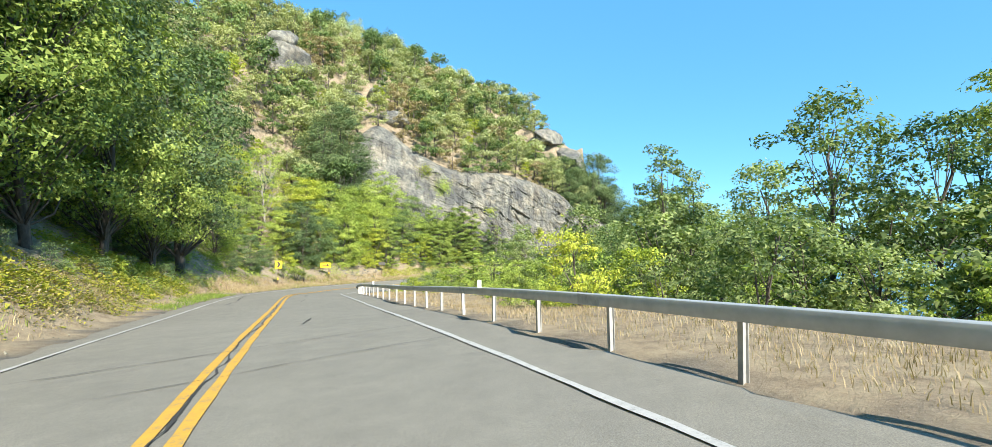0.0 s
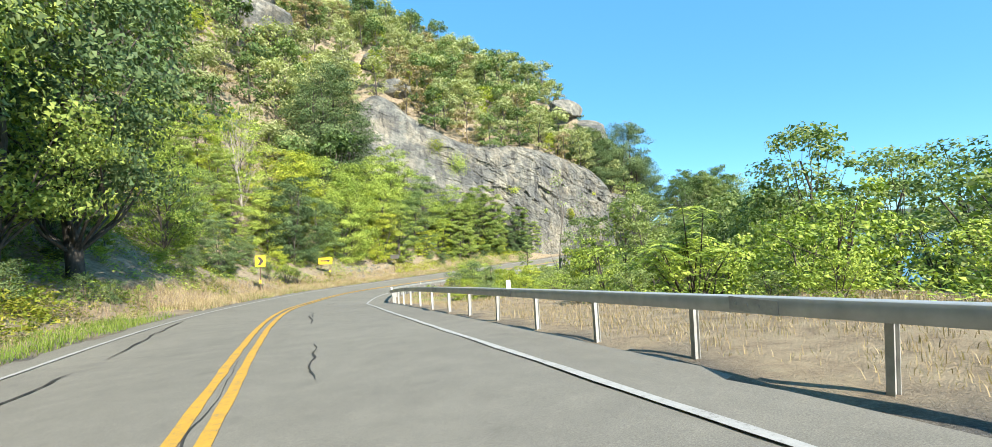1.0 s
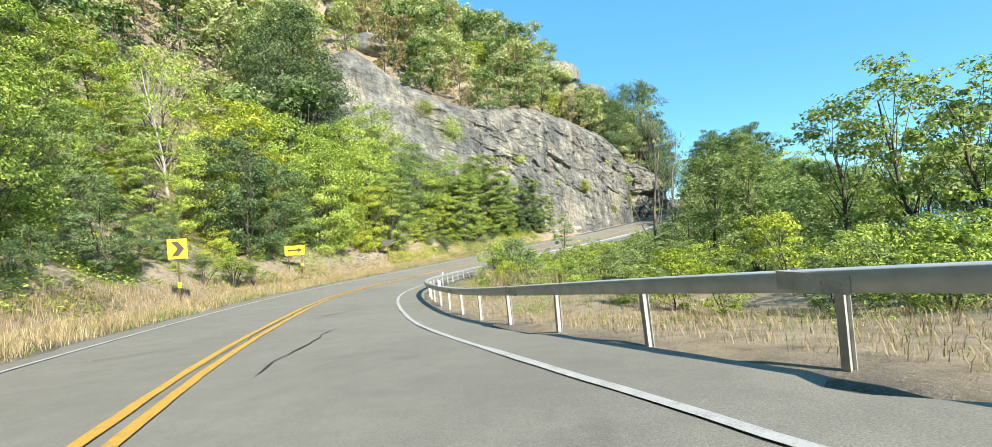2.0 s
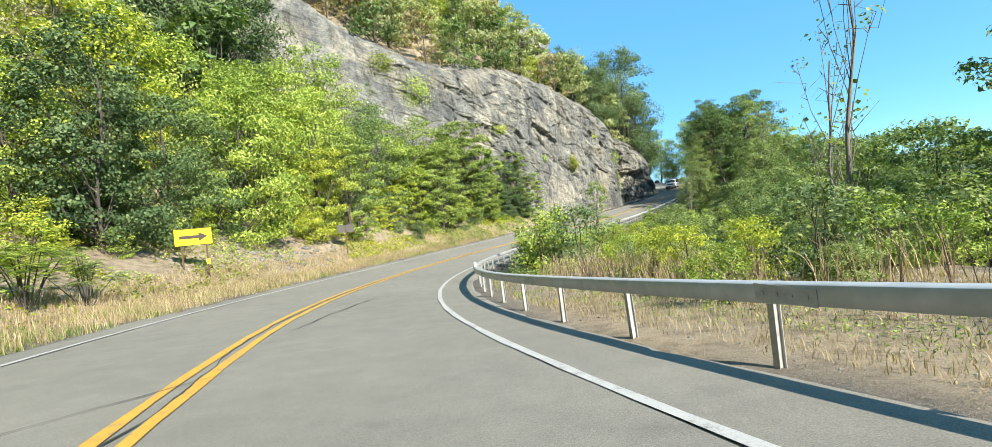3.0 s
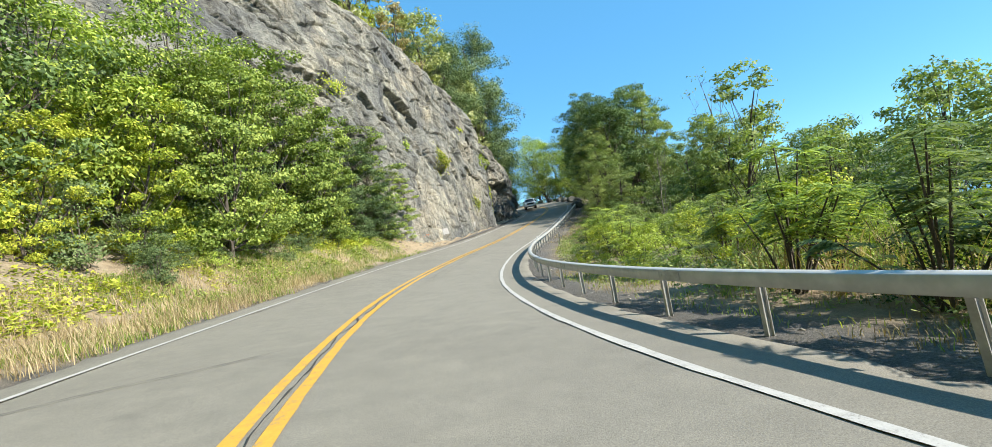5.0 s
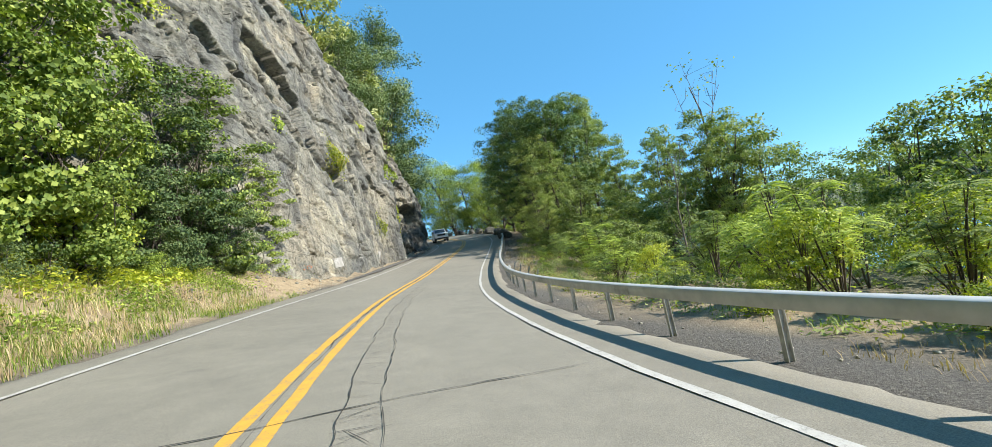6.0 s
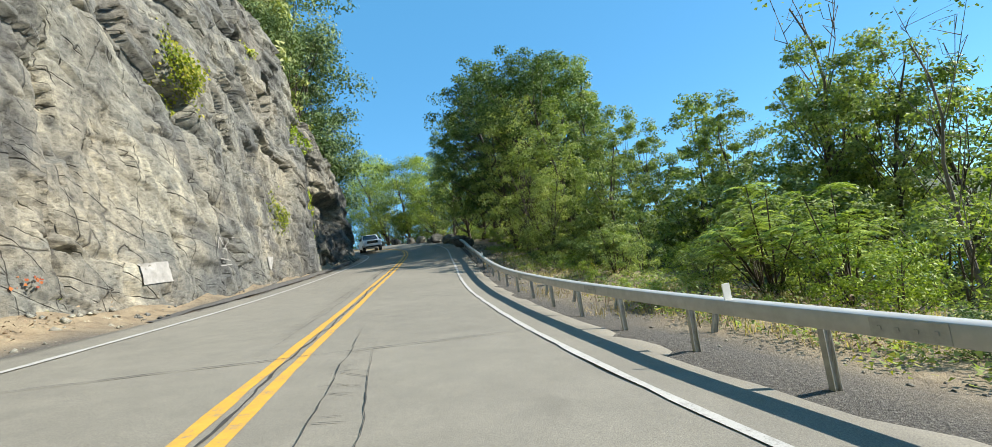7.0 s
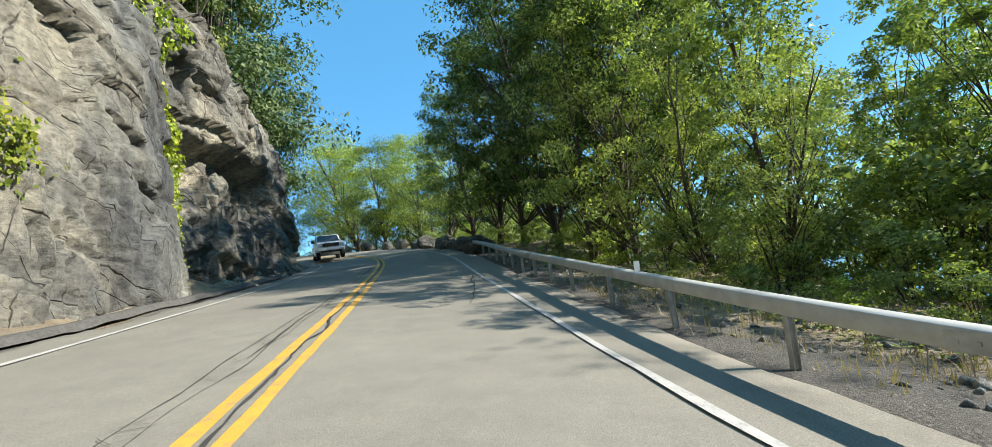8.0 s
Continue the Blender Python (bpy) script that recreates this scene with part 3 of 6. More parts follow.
def cliff_point(a, z, lift=0.0):
    """A place on the cliff's face, a metres along its foot at height z (arrays)."""
    a, z = np.broadcast_arrays(np.atleast_1d(np.asarray(a, float)), np.atleast_1d(np.asarray(z, float)))
    x, y, top, lean = (np.interp(a, FS, FP[:, k]) for k in range(4))
    tx, ty = np.interp(a, FS, FT[:, 0]), np.interp(a, FS, FT[:, 1])
    h = z - np.interp(a, FS, FZ)
    round_top = np.clip(z - (top - 2.0), 0, None)
    setback = lean * h + 0.18 * round_top ** 2 - 0.35
    a_in, z_in = a, z
    a, z = a + 0.45 * fbm(a * 0.35, z * 0.35, 47, 3), z + 0.3 * fbm(a * 0.3, z * 0.3, 48, 3)  # joints that wander
    bed = z + DIP * a
    big = blocks(a, bed, 21, 2.3, 5.2, 0.27, 0.14, 0.18)
    lie, rise_ = a * 0.913 - z * 0.408, a * 0.408 + z * 0.913  # along and across the beds
    mid = chips(lie, rise_, 22, 3.0, 1.35, 0.15, 0.17)
    small = chips(lie, rise_, 23, 0.9, 0.5, 0.045, 0.16)
    col = blocks(z, a, 24, 1.25, 3.6, 0.12, 0.10, 0.2)
    face = chips(a, z, 25, 1.3, 2.0, 0.09, 0.10)
    a, z = a_in, z_in
    slab = 0.85 * step(24, 12, a)  # the slab at the near end is smoother
    up = step(0.5, 3.2, z + 1.6 * fbm(a * 0.25, z * 0.1, 43, 2))  # blocks above, upright joints in the scraped face beside the road
    end = step(60.4, 61.6, a)  # the stacked ledges at the far end
    up = np.maximum(up, end)
    keep = 1 - slab
    rel = keep * (big * (0.22 + 0.7 * up) + mid * (0.12 + 0.85 * up) + col * (0.5 - 0.2 * up) + small * (0.5 + 0.5 * up) + face) + 0.3 * slab * (big + small)
    rel = rel + 0.28 * fbm(a * 0.14, z * 0.14, 31, 2) + 0.02 * fbm(a * 2.5, z * 2.5, 32, 4)
    ledge = np.floor((z + 0.12 * a) / 0.8 + 0.5 * fbm(a * 0.4, z * 0, 44, 2))
    rel = rel + end * step(72, 70, a) * 0.22 * (np.sin(ledge * 7.3) + np.sin(ledge * 3.1))
    rel = rel - 1.15 * end * step(72, 70, a) * step(2.3, 1.7, z + 0.25 * fbm(a * 0.8, z * 0, 45, 2))
    for pa, pz, pr in CALM:
        rel = rel * (1 - 0.92 * step(1.0, 0.55, np.hypot((a - pa) / pr, (z - pz) / 0.75)))
    for pa, pz, ra, rz, deep in POCKETS:
        la, lz = (a - pa) / ra, (z - pz + DIP * (a - pa)) / rz
        lz = lz / np.clip(0.62 + (0.4 if pa % 1 > 0.5 else -0.4) * la, 0.15, 1.1)
        rel = rel - deep * step(1.1, 0.85, np.abs(la)) * step(1.15, 0.75, np.abs(lz))
    wa, wz = a + 0.22 * fbm(a * 1.1, z * 1.1, 61, 3), z + 0.22 * fbm(a * 1.1, z * 1.1, 62, 3)
    for pa, pz, slant, run, deep in CRACKS:
        cs, sn = math.cos(slant), math.sin(slant)
        near = np.where((np.abs(a - pa) < 4) & (np.abs(z - pz) < 4))
        if len(near[0]):
            along, off = (wa[near] - pa) * cs + (wz[near] - pz) * sn, (wz[near] - pz) * cs - (wa[near] - pa) * sn
            wide = 0.13 * np.clip(1 - (along / run) ** 2, 0.0, 1)
            # one lip stands a little proud, the other drops away
            rel[near] -= deep * step(1.0, 0.3, np.abs(off) / (wide + 1e-4)) * (wide > 0.01) + 0.35 * deep * step(0.5, 0.0, off) * step(0.0, 0.04, off) * (wide > 0.01)
    d = setback - rel - lift
    return np.stack([x - ty * d, y + tx * d, z - 0.0 * d], -1)


ca_ = np.concatenate([np.arange(0.0, 25.0, 0.2), np.arange(25.0, 36.0, 0.11), np.arange(36.0, 68.0, 0.075), np.arange(68.0, FS[-1], 0.16)])
beds = np.arange(-8.0, 32.0 + DIP * FS[-1], 0.08)  # the net of the face follows the beds
CA, CB = np.meshgrid(ca_, beds, indexing="ij")
ctop = np.interp(CA, FS, FP[:, 2]) + 1.6
cfoot = np.interp(CA, FS, FZ) - 0.6
CZ_ = np.clip(CB - DIP * CA, cfoot, ctop)
cf = grid_faces(len(ca_), len(beds))
inside = ((CB - DIP * CA > cfoot) & (CB - DIP * CA < ctop)).ravel()
cf = cf[inside[cf].any(1)]
used, cf = np.unique(cf, return_inverse=True)
cf = cf.reshape(-1, 4)
cp = cliff_point(CA.ravel()[used], CZ_.ravel()[used])
cliff = new("rock_cliff", mesh_of("rock_cliff", cp, cf, ROCK))
tagged(cliff, "steep fractured grey-brown granite cliff beside the road", "cliff", kind="structure")


# ---- trees ----
def leaf_cards(centres, dirs, size, rnd, droop=0.25, simple=False):
    """Bent diamond leaves at centres, each facing about dirs."""
    n = len(centres)
    nrm = dirs + rnd.normal(0, 0.55, (n, 3))
    nrm[:, 2] += 0.35
    nrm /= np.linalg.norm(nrm, axis=1)[:, None]
    ref = rnd.normal(0, 1, (n, 3))
    ref[:, 2] -= droop
    t = ref - (ref * nrm).sum(1)[:, None] * nrm
    t /= np.linalg.norm(t, axis=1)[:, None]
    b = np.cross(nrm, t)
    L = size * rnd.uniform(0.6, 1.35, n)[:, None]
    w = L * rnd.uniform(0.32, 0.5, n)[:, None]
    p0, p2 = centres - t * L * 0.5, centres + t * L * 0.5 - nrm * L * 0.12
    p1, p3 = centres + b * w + nrm * L * 0.08, centres - b * w + nrm * L * 0.08
    if simple:
        v = np.stack([p0 + b * w * 0.75, p2, p0 - b * w * 0.75], 1).reshape(-1, 3)
        return v, np.arange(n * 3).reshape(-1, 3)
    v = np.stack([p0, p1, p2, p3], 1).reshape(-1, 3)
    i = np.arange(n) * 4
    return v, np.concatenate([np.stack([i, i + 1, i + 2], -1), np.stack([i, i + 2, i + 3], -1)])


def tube(path, radii, sides=6):
    """Vertices and faces of a tapered limb."""
    path = np.asarray(path, float)
    t = np.gradient(path, axis=0)
    t /= np.linalg.norm(t, axis=1)[:, None]
    ref = np.where(np.abs(t[:, 2:]) > 0.9, np.array([[1.0, 0, 0]]), np.array([[0, 0, 1.0]]))
    a = np.cross(t, ref)
    a /= np.linalg.norm(a, axis=1)[:, None]
    b = np.cross(t, a)
    ang = np.linspace(0, 2 * math.pi, sides, endpoint=False)
    v = path[:, None] + np.asarray(radii)[:, None, None] * (np.cos(ang)[None, :, None] * a[:, None] + np.sin(ang)[None, :, None] * b[:, None])
    f = []
    for i in range(len(path) - 1):
        for k in range(sides):
            m = (k + 1) % sides
            f.append((i * sides + k, i * sides + m, (i + 1) * sides + m, (i + 1) * sides + k))
    return v.reshape(-1, 3), np.array(f)


def join_arrays(pieces):
    vs, fs, n = [], [], 0
    for v, f in pieces:
        vs.append(v)
        fs.append(f + n)
        n += len(v)
    return np.vstack(vs), np.vstack(fs)


def build_tree(name, label, category, height, radius, low, clumps, per_clump, leaf, leaf_mat, bark, seed, trunk=0.16, bare=False, stems=1, spread=0.34, group="", simple=False, flat=0.62):
    """A tapered trunk with limbs that reach the leaf clumps of an uneven crown."""
    rnd = np.random.RandomState(seed)
    thing = new(name)
    tagged(thing, label, category, group)
    limbs, centres, boles = [], [], []
    for k in range(stems):
        lean = rnd.normal(0, 0.05 if stems == 1 else 0.16, 2)
        hs = np.linspace(0, 1, 8)
        bend = np.cumsum(rnd.normal(0, 0.018, (8, 2)), 0) * height
        path = np.stack([lean[0] * height * hs + bend[:, 0] * hs, lean[1] * height * hs + bend[:, 1] * hs, hs * height * 0.88 - 0.3], -1)
        limbs.append(tube(path, trunk / math.sqrt(stems) * (1 - 0.85 * hs) + 0.012, 7))
        boles.append(limbs[-1])
        for c in range(clumps // stems):
            h = rnd.uniform(low, 1.0)
            wide = math.sin(math.pi * min(max((h - low) / (1 - low), 0.0) * 0.84 + 0.12, 1.0)) ** 0.5
            ang = rnd.uniform(0, 2 * math.pi)
            r = radius * wide * math.sqrt(rnd.uniform(0.12, 1.0)) * rnd.uniform(0.75, 1.2)
            base = np.array([np.interp(h * 0.8, hs, path[:, j]) for j in range(3)])
            tip = np.array([base[0] + r * math.cos(ang), base[1] + r * math.sin(ang), h * height])
            root = np.array([np.interp(max(h - 0.22, 0.1), hs, path[:, j]) for j in range(3)])
            if bare or c % 3 == 0:
                m = (root + tip) / 2 + rnd.normal(0, 0.06, 3) * radius + np.array([0, 0, -0.05 * radius])
                limbs.append(tube(np.array([root, m, tip]), np.array([0.34, 0.2, 0.06]) * trunk * (1.05 - h * 0.7) + 0.006, 4))
                if bare:
                    for _ in range(3):
                        st = m + (tip - m) * rnd.uniform(0, 0.8)
                        limbs.append(tube(np.array([st, st + rnd.normal(0, 0.12, 3) * radius + np.array([0, 0, 0.15 * radius]),
                                                    st + rnd.normal(0, 0.2, 3) * radius + np.array([0, 0, 0.36 * radius])]), np.array([0.014, 0.009, 0.004]) * (1 + trunk), 4))
            centres.append(tip)
    twigs = [l for l in limbs if not any(l is b for b in boles)]
    v, f = join_arrays(limbs[0::1] if not bare else boles)
    part("trunk", mesh_of("trunk", v, f, bark, smooth=True), thing, "bare pale trunk" if bare else "forked trunk and limbs")
    if bare:
        v, f = join_arrays(twigs)
        part("branch_fan", mesh_of("branch_fan", v, f, bark, smooth=True), thing, "thin bare branches")
    if per_clump:
        centres = np.array(centres)
        n = len(centres) * per_clump
        which = np.repeat(np.arange(len(centres)), per_clump)
        dirs = rnd.normal(0, 1, (n, 3))
        dirs /= np.linalg.norm(dirs, axis=1)[:, None]
        size = radius * spread * rnd.uniform(0.6, 1.25, len(centres))
        off = dirs * (size[which] * rnd.uniform(0.25, 1.0, n) ** 0.6)[:, None] * np.array([1.15, 1.15, flat])
        pos_ = centres[which] + off
        pos_[:, 2] = np.maximum(pos_[:, 2], 0.05)
        out = pos_ - np.array([0, 0, height * 0.45])
        out /= np.linalg.norm(out, axis=1)[:, None] + 1e-6
        v, f = leaf_cards(pos_, dirs * 0.6 + out * 0.6, leaf, rnd, 0.25, simple)
        part("crown", mesh_of("crown", v, f, leaf_mat), thing, "leafy crown with gaps")
    return thing


def build_frond_tree(name, label, height, seed, leaf_mat, bark, stems=11, fronds=17):
    """A sumac: bare forked stems, each with a whorl of long drooping fronds of narrow leaflets."""
    rnd = np.random.RandomState(seed)
    thing = new(name)
    tagged(thing, label, "shrub")
    vs = []
    for k in range(stems):
        ang, out = rnd.uniform(0, 6.28), rnd.uniform(0.1, 0.85)
        h = height * rnd.uniform(0.45, 1.0) * (1.1 - 0.35 * out)
        top = np.array([math.cos(ang) * out * height * 0.55, math.sin(ang) * out * height * 0.55, h])
        mid = top * np.array([0.5, 0.5, 0.55]) + rnd.normal(0, 0.05, 3)
        v, f = tube(np.array([[0, 0, -0.2], mid, top]), [0.03, 0.022, 0.012], 5)
        part("stem", mesh_of("stem", v, f, bark, smooth=True), thing, "thin forked stem")
        for j in range(fronds):
            a = rnd.uniform(0, 6.28)
            lift = rnd.uniform(0.0, 1.0)
            L = rnd.uniform(0.4, 0.75) * (0.5 + height * 0.13)
            t = np.linspace(0.08, 1, 10)[:, None]
            side = np.array([math.cos(a), math.sin(a), 0.0])
            back = rnd.uniform(0, 0.9) ** 1.5 * (j % 4 > 0)
            start = top * (1 - back) + mid * back
            spine = start + side * (t * L) + np.array([0, 0, 1.0]) * (lift * L * t - (0.5 + 0.4 * lift) * L * t * t)
            across = np.array([-side[1], side[0], 0.0])
            ll = L * 0.26 * np.sin(np.pi * np.clip(t * 0.85 + 0.12, 0, 1))
            for sgn in (-1, 1):
                tip = spine + across * sgn * ll + side * ll * 0.35 - np.array([0, 0, 1.0]) * ll * rnd.uniform(0.2, 0.5)
                w = side * 0.02 * (1 + L)
                q = np.stack([spine - w * 0.4, spine * 0.5 + tip * 0.5 - w, tip, spine * 0.5 + tip * 0.5 + w], 1)
                vs.append(q.reshape(-1, 3))
    v = np.vstack(vs)
    i = np.arange(len(v) // 4) * 4
    part("foliage", mesh_of("foliage", v, np.concatenate([np.stack([i, i + 1, i + 2], -1), np.stack([i, i + 2, i + 3], -1)]), leaf_mat), thing, "long fronds of narrow leaflets")
    return thing


class Grove:
    """Plants copies of a few prototypes of a kind, the first of each in its own place."""

    def __init__(self, *protos):
        self.protos, self.used, self.rnd = list(protos), set(), np.random.RandomState(len(protos) + 5)

    def plant(self, x, y, height=None, which=None, sink=0.1, squash=1.0):
        k = self.rnd.randint(len(self.protos)) if which is None else which % len(self.protos)
        ob, h0 = self.protos[k]
        sc = (height or h0) / h0
        z = float(ground_height(np.array([x]), np.array([y]))[0]) - sink
        m = pose(x, y, z, 0, 0, self.rnd.uniform(0, 360)) @ Matrix.Diagonal((sc * squash, sc * squash, sc, 1))
        if k in self.used:
            return copy_thing(ob, m)
        self.used.add(k)
        ob.matrix_basis = m
        return ob


big_trees = Grove(
    (build_tree("roadside_tree", "tall broad-leaved tree with deep green leaves", "tree", 12, 3.6, 0.16, 96, 180, 0.15, LEAF_MID, BARK, 1, 0.2, simple=True, spread=0.3), 12),
    (build_tree("roadside_tree", "tall shady tree with dark green leaves", "tree", 12, 3.3, 0.2, 84, 190, 0.15, LEAF_OAK, BARK, 2, 0.22, simple=True, spread=0.3), 12),
    (build_tree("roadside_tree", "tall tree with bright green leaves", "tree", 12, 3.2, 0.16, 92, 180, 0.15, LEAF_WOOD, BARK, 3, 0.17, simple=True, spread=0.3), 12))
shrubs = Grove(
    (build_tree("shrub", "bushy green roadside shrub", "shrub", 4.5, 2.0, 0.05, 42, 62, 0.19, LEAF_MID, BARK, 11, 0.08, stems=3, simple=True), 4.5),
    (build_tree("shrub", "bright yellow-green roadside shrub", "shrub", 4.5, 1.9, 0.05, 42, 62, 0.19, LEAF_LIME, BARK, 12, 0.07, stems=3, simple=True), 4.5),
    (build_tree("shrub", "leafy dark green roadside shrub", "shrub", 4.5, 2.1, 0.04, 42, 74, 0.17, LEAF_OAK, BARK, 13, 0.08, stems=3, simple=True), 4.5),
    (build_tree("shrub", "lime-coloured young roadside tree", "shrub", 4.5, 1.6, 0.08, 42, 70, 0.18, LEAF_LIME, BARK, 14, 0.07, simple=True), 4.5))
thicket = Grove(
    (build_tree("thicket_tree", "full green young tree below the cliff", "tree", 8, 2.7, 0.03, 88, 140, 0.135, LEAF_MID, BARK, 15, 0.12, stems=2, simple=True, spread=0.28, flat=0.52), 8),
    (build_tree("thicket_tree", "bright lime-green young tree below the cliff", "tree", 8, 2.5, 0.04, 84, 140, 0.135, LEAF_LIME, BARK, 16, 0.11, stems=2, simple=True, spread=0.28, flat=0.52), 8),
    (build_tree("thicket_tree", "dark green young tree below the cliff", "tree", 8, 2.8, 0.03, 88, 140, 0.135, LEAF_DEEP, BARK, 17, 0.13, simple=True, spread=0.28, flat=0.52), 8))
understory = Grove(
    (build_tree("understory_shrub", "dense green undergrowth below the riverside trees", "shrub", 4.5, 2.3, 0.02, 40, 68, 0.175, LEAF_RIVER, BARK, 18, 0.07, stems=3, simple=True, spread=0.27), 4.5),
    (build_tree("understory_shrub", "sunlit yellow-green undergrowth beyond the guardrail", "shrub", 4.5, 2.2, 0.02, 40, 68, 0.17, LEAF_MID, BARK, 19, 0.07, stems=3, simple=True, spread=0.27), 4.5),
    (build_tree("understory_shrub", "lime-green undergrowth beyond the guardrail", "shrub", 4.5, 2.1, 0.02, 40, 68, 0.17, LEAF_LIME, BARK, 20, 0.07, stems=3, simple=True, spread=0.27), 4.5))
hill_trees = Grove(
    (build_tree("hillside_tree", "stunted green oak on the rocky hillside", "tree", 6, 2.2, 0.12, 34, 66, 0.25, LEAF_HILL, BARK, 21, 0.11, simple=True, spread=0.3), 6),
    (build_tree("hillside_tree", "small pale green tree on the rocky hillside", "tree", 6, 2.0, 0.1, 32, 66, 0.24, LEAF_PALE, BARK, 22, 0.11, simple=True, spread=0.3), 6),
    (build_tree("hillside_tree", "small dark green tree on the rocky hillside", "tree", 6, 2.3, 0.1, 34, 66, 0.25, LEAF_DEEP, BARK, 23, 0.12, simple=True, spread=0.28), 6),
    (build_tree("hillside_tree", "thin yellow-green tree on the rocky hillside", "tree", 6, 1.7, 0.12, 28, 60, 0.23, LEAF_LIME, BARK_PALE, 24, 0.1, simple=True, spread=0.32), 6),
    (build_tree("hillside_tree", "browning bush on the rocky hillside", "tree", 6, 1.8, 0.05, 22, 60, 0.22, LEAF_BROWN, BARK, 28, 0.08, simple=True, spread=0.3), 6))
river_trees = Grove(
    (build_tree("riverside_tree", "tall green tree beyond the guardrail", "tree", 13, 3.6, 0.14, 74, 74, 0.25, LEAF_RIVER, BARK, 31, 0.2, simple=True, spread=0.25), 13),
    (build_tree("riverside_tree", "slender green tree beyond the guardrail", "tree", 13, 2.5, 0.18, 58, 74, 0.24, LEAF_RIVER, BARK, 32, 0.15, simple=True, spread=0.25), 13),
    (build_tree("riverside_tree", "full-crowned tree beyond the guardrail", "tree", 13, 3.9, 0.1, 76, 74, 0.25, LEAF_DEEP, BARK, 33, 0.2, simple=True, spread=0.25), 13))
near_thicket = Grove(
    (build_tree("thicket_tree", "full green bush against the foot of the cliff", "tree", 9, 2.8, 0.03, 100, 150, 0.125, LEAF_WOOD, BARK, 25, 0.12, stems=2, spread=0.2, flat=0.42), 9),
    (build_tree("thicket_tree", "dark green leafy bush against the foot of the cliff", "tree", 9, 2.7, 0.03, 100, 200, 0.125, LEAF_OAK, BARK, 26, 0.12, stems=2, spread=0.26, flat=0.52), 9),
    (build_tree("thicket_tree", "sunlit yellow-green bush against the foot of the cliff", "tree", 9, 2.7, 0.03, 90, 190, 0.15, LEAF_LIME, BARK, 27, 0.12, stems=2, simple=True, spread=0.2), 9))
tall_trees = Grove(
    (build_tree("riverside_tree", "tall dark green tree close behind the guardrail", "tree", 17, 4.4, 0.2, 120, 165, 0.2, LEAF_DEEP, BARK, 35, 0.24, simple=True, spread=0.2), 17),
    (build_tree("riverside_tree", "tall bright green tree close behind the guardrail", "tree", 17, 3.6, 0.24, 84, 158, 0.21, LEAF_RIVER, BARK, 36, 0.2, simple=True, spread=0.21), 17),
    (build_tree("riverside_tree", "tall slender tree with an open crown", "tree", 17, 2.4, 0.3, 56, 120, 0.2, LEAF_RIVER, BARK, 37, 0.17, simple=True, spread=0.3), 17))
locusts = Grove(
    (build_tree("locust_tree", "feathery light green locust behind the guardrail", "tree", 12, 3.1, 0.1, 110, 110, 0.13, LEAF_LOCUST, BARK, 38, 0.15, stems=2, simple=True, spread=0.24), 12),
    (build_tree("locust_tree", "open-crowned light green locust behind the guardrail", "tree", 12, 2.7, 0.12, 96, 110, 0.13, LEAF_LOCUST, BARK, 39, 0.13, stems=2, simple=True, spread=0.26), 12))
dead_trees = Grove(
    (build_tree("dead_tree", "bare pale dead tree with thin branches", "tree", 10, 2.2, 0.35, 22, 0, 0.2, None, BARK_PALE, 41, 0.10, bare=True), 10),
    (build_tree("dead_tree", "bare grey dead tree with thin branches", "tree", 10, 1.8, 0.3, 20, 0, 0.2, None, BARK_PALE, 42, 0.08, bare=True), 10),
    (build_tree("dead_tree", "half-dead tree with only a few leaves", "tree", 10, 1.7, 0.3, 13, 16, 0.13, LEAF_RIVER, BARK_GREY, 43, 0.07, bare=True), 10),
    (build_tree("dead_tree", "thin dying tree with sparse leaves", "tree", 10, 1.5, 0.25, 12, 20, 0.13, LEAF_RIVER, BARK_GREY, 44, 0.08, bare=True), 10))
sumacs = Grove(
    (build_frond_tree("sumac", "sumac shrub with long drooping fronds", 3.0, 51, LEAF_RIVER, BARK), 3.0),
    (build_frond_tree("sumac", "sumac shrub with bright green fronds", 3.0, 52, LEAF_MID, BARK, 12), 3.0))

rnd = np.random.RandomState(77)


def at_road(s, u):
    p = on_road(s, u)
    return float(p[0]), float(p[1])


def scatter_clear(x, y, taken, gap):
    return all((x - a) ** 2 + (y - b) ** 2 > gap * gap for a, b in taken)


# the shaded wood to the left of the first stretch
for s in np.arange(4, 46, 4.0):
    x, y = at_road(s + rnd.uniform(-1, 1), -rnd.uniform(9.5, 11.5))
    tall, kind_ = rnd.uniform(12, 16), int(rnd.choice([0, 2, 0, 2, 2]))
    big_trees.plant(x, y, tall, kind_ if s < 22 else 2 if s % 8 < 4 else 1)
    x, y = at_road(s + rnd.uniform(-1.5, 1.5), -rnd.uniform(14, 19))
    big_trees.plant(x, y, rnd.uniform(13, 18))
# mostly dark-leaved: the shade low in the wood is put into leaf colour
for s in np.arange(2, 50, 2.2):
    x, y = at_road(s + rnd.uniform(-0.8, 0.8), -rnd.uniform(7.6, 9.0))
    shrubs.plant(x, y, rnd.uniform(1.1, 2.6), [0, 2, 2, 2, 3][int(s * 10) % 5])
def trunk_sightline(x, y):
    """Slope below the two bare trees, kept low so the camera sees them."""
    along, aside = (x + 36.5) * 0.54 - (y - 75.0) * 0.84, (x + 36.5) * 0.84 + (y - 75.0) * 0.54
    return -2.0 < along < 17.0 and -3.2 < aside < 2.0


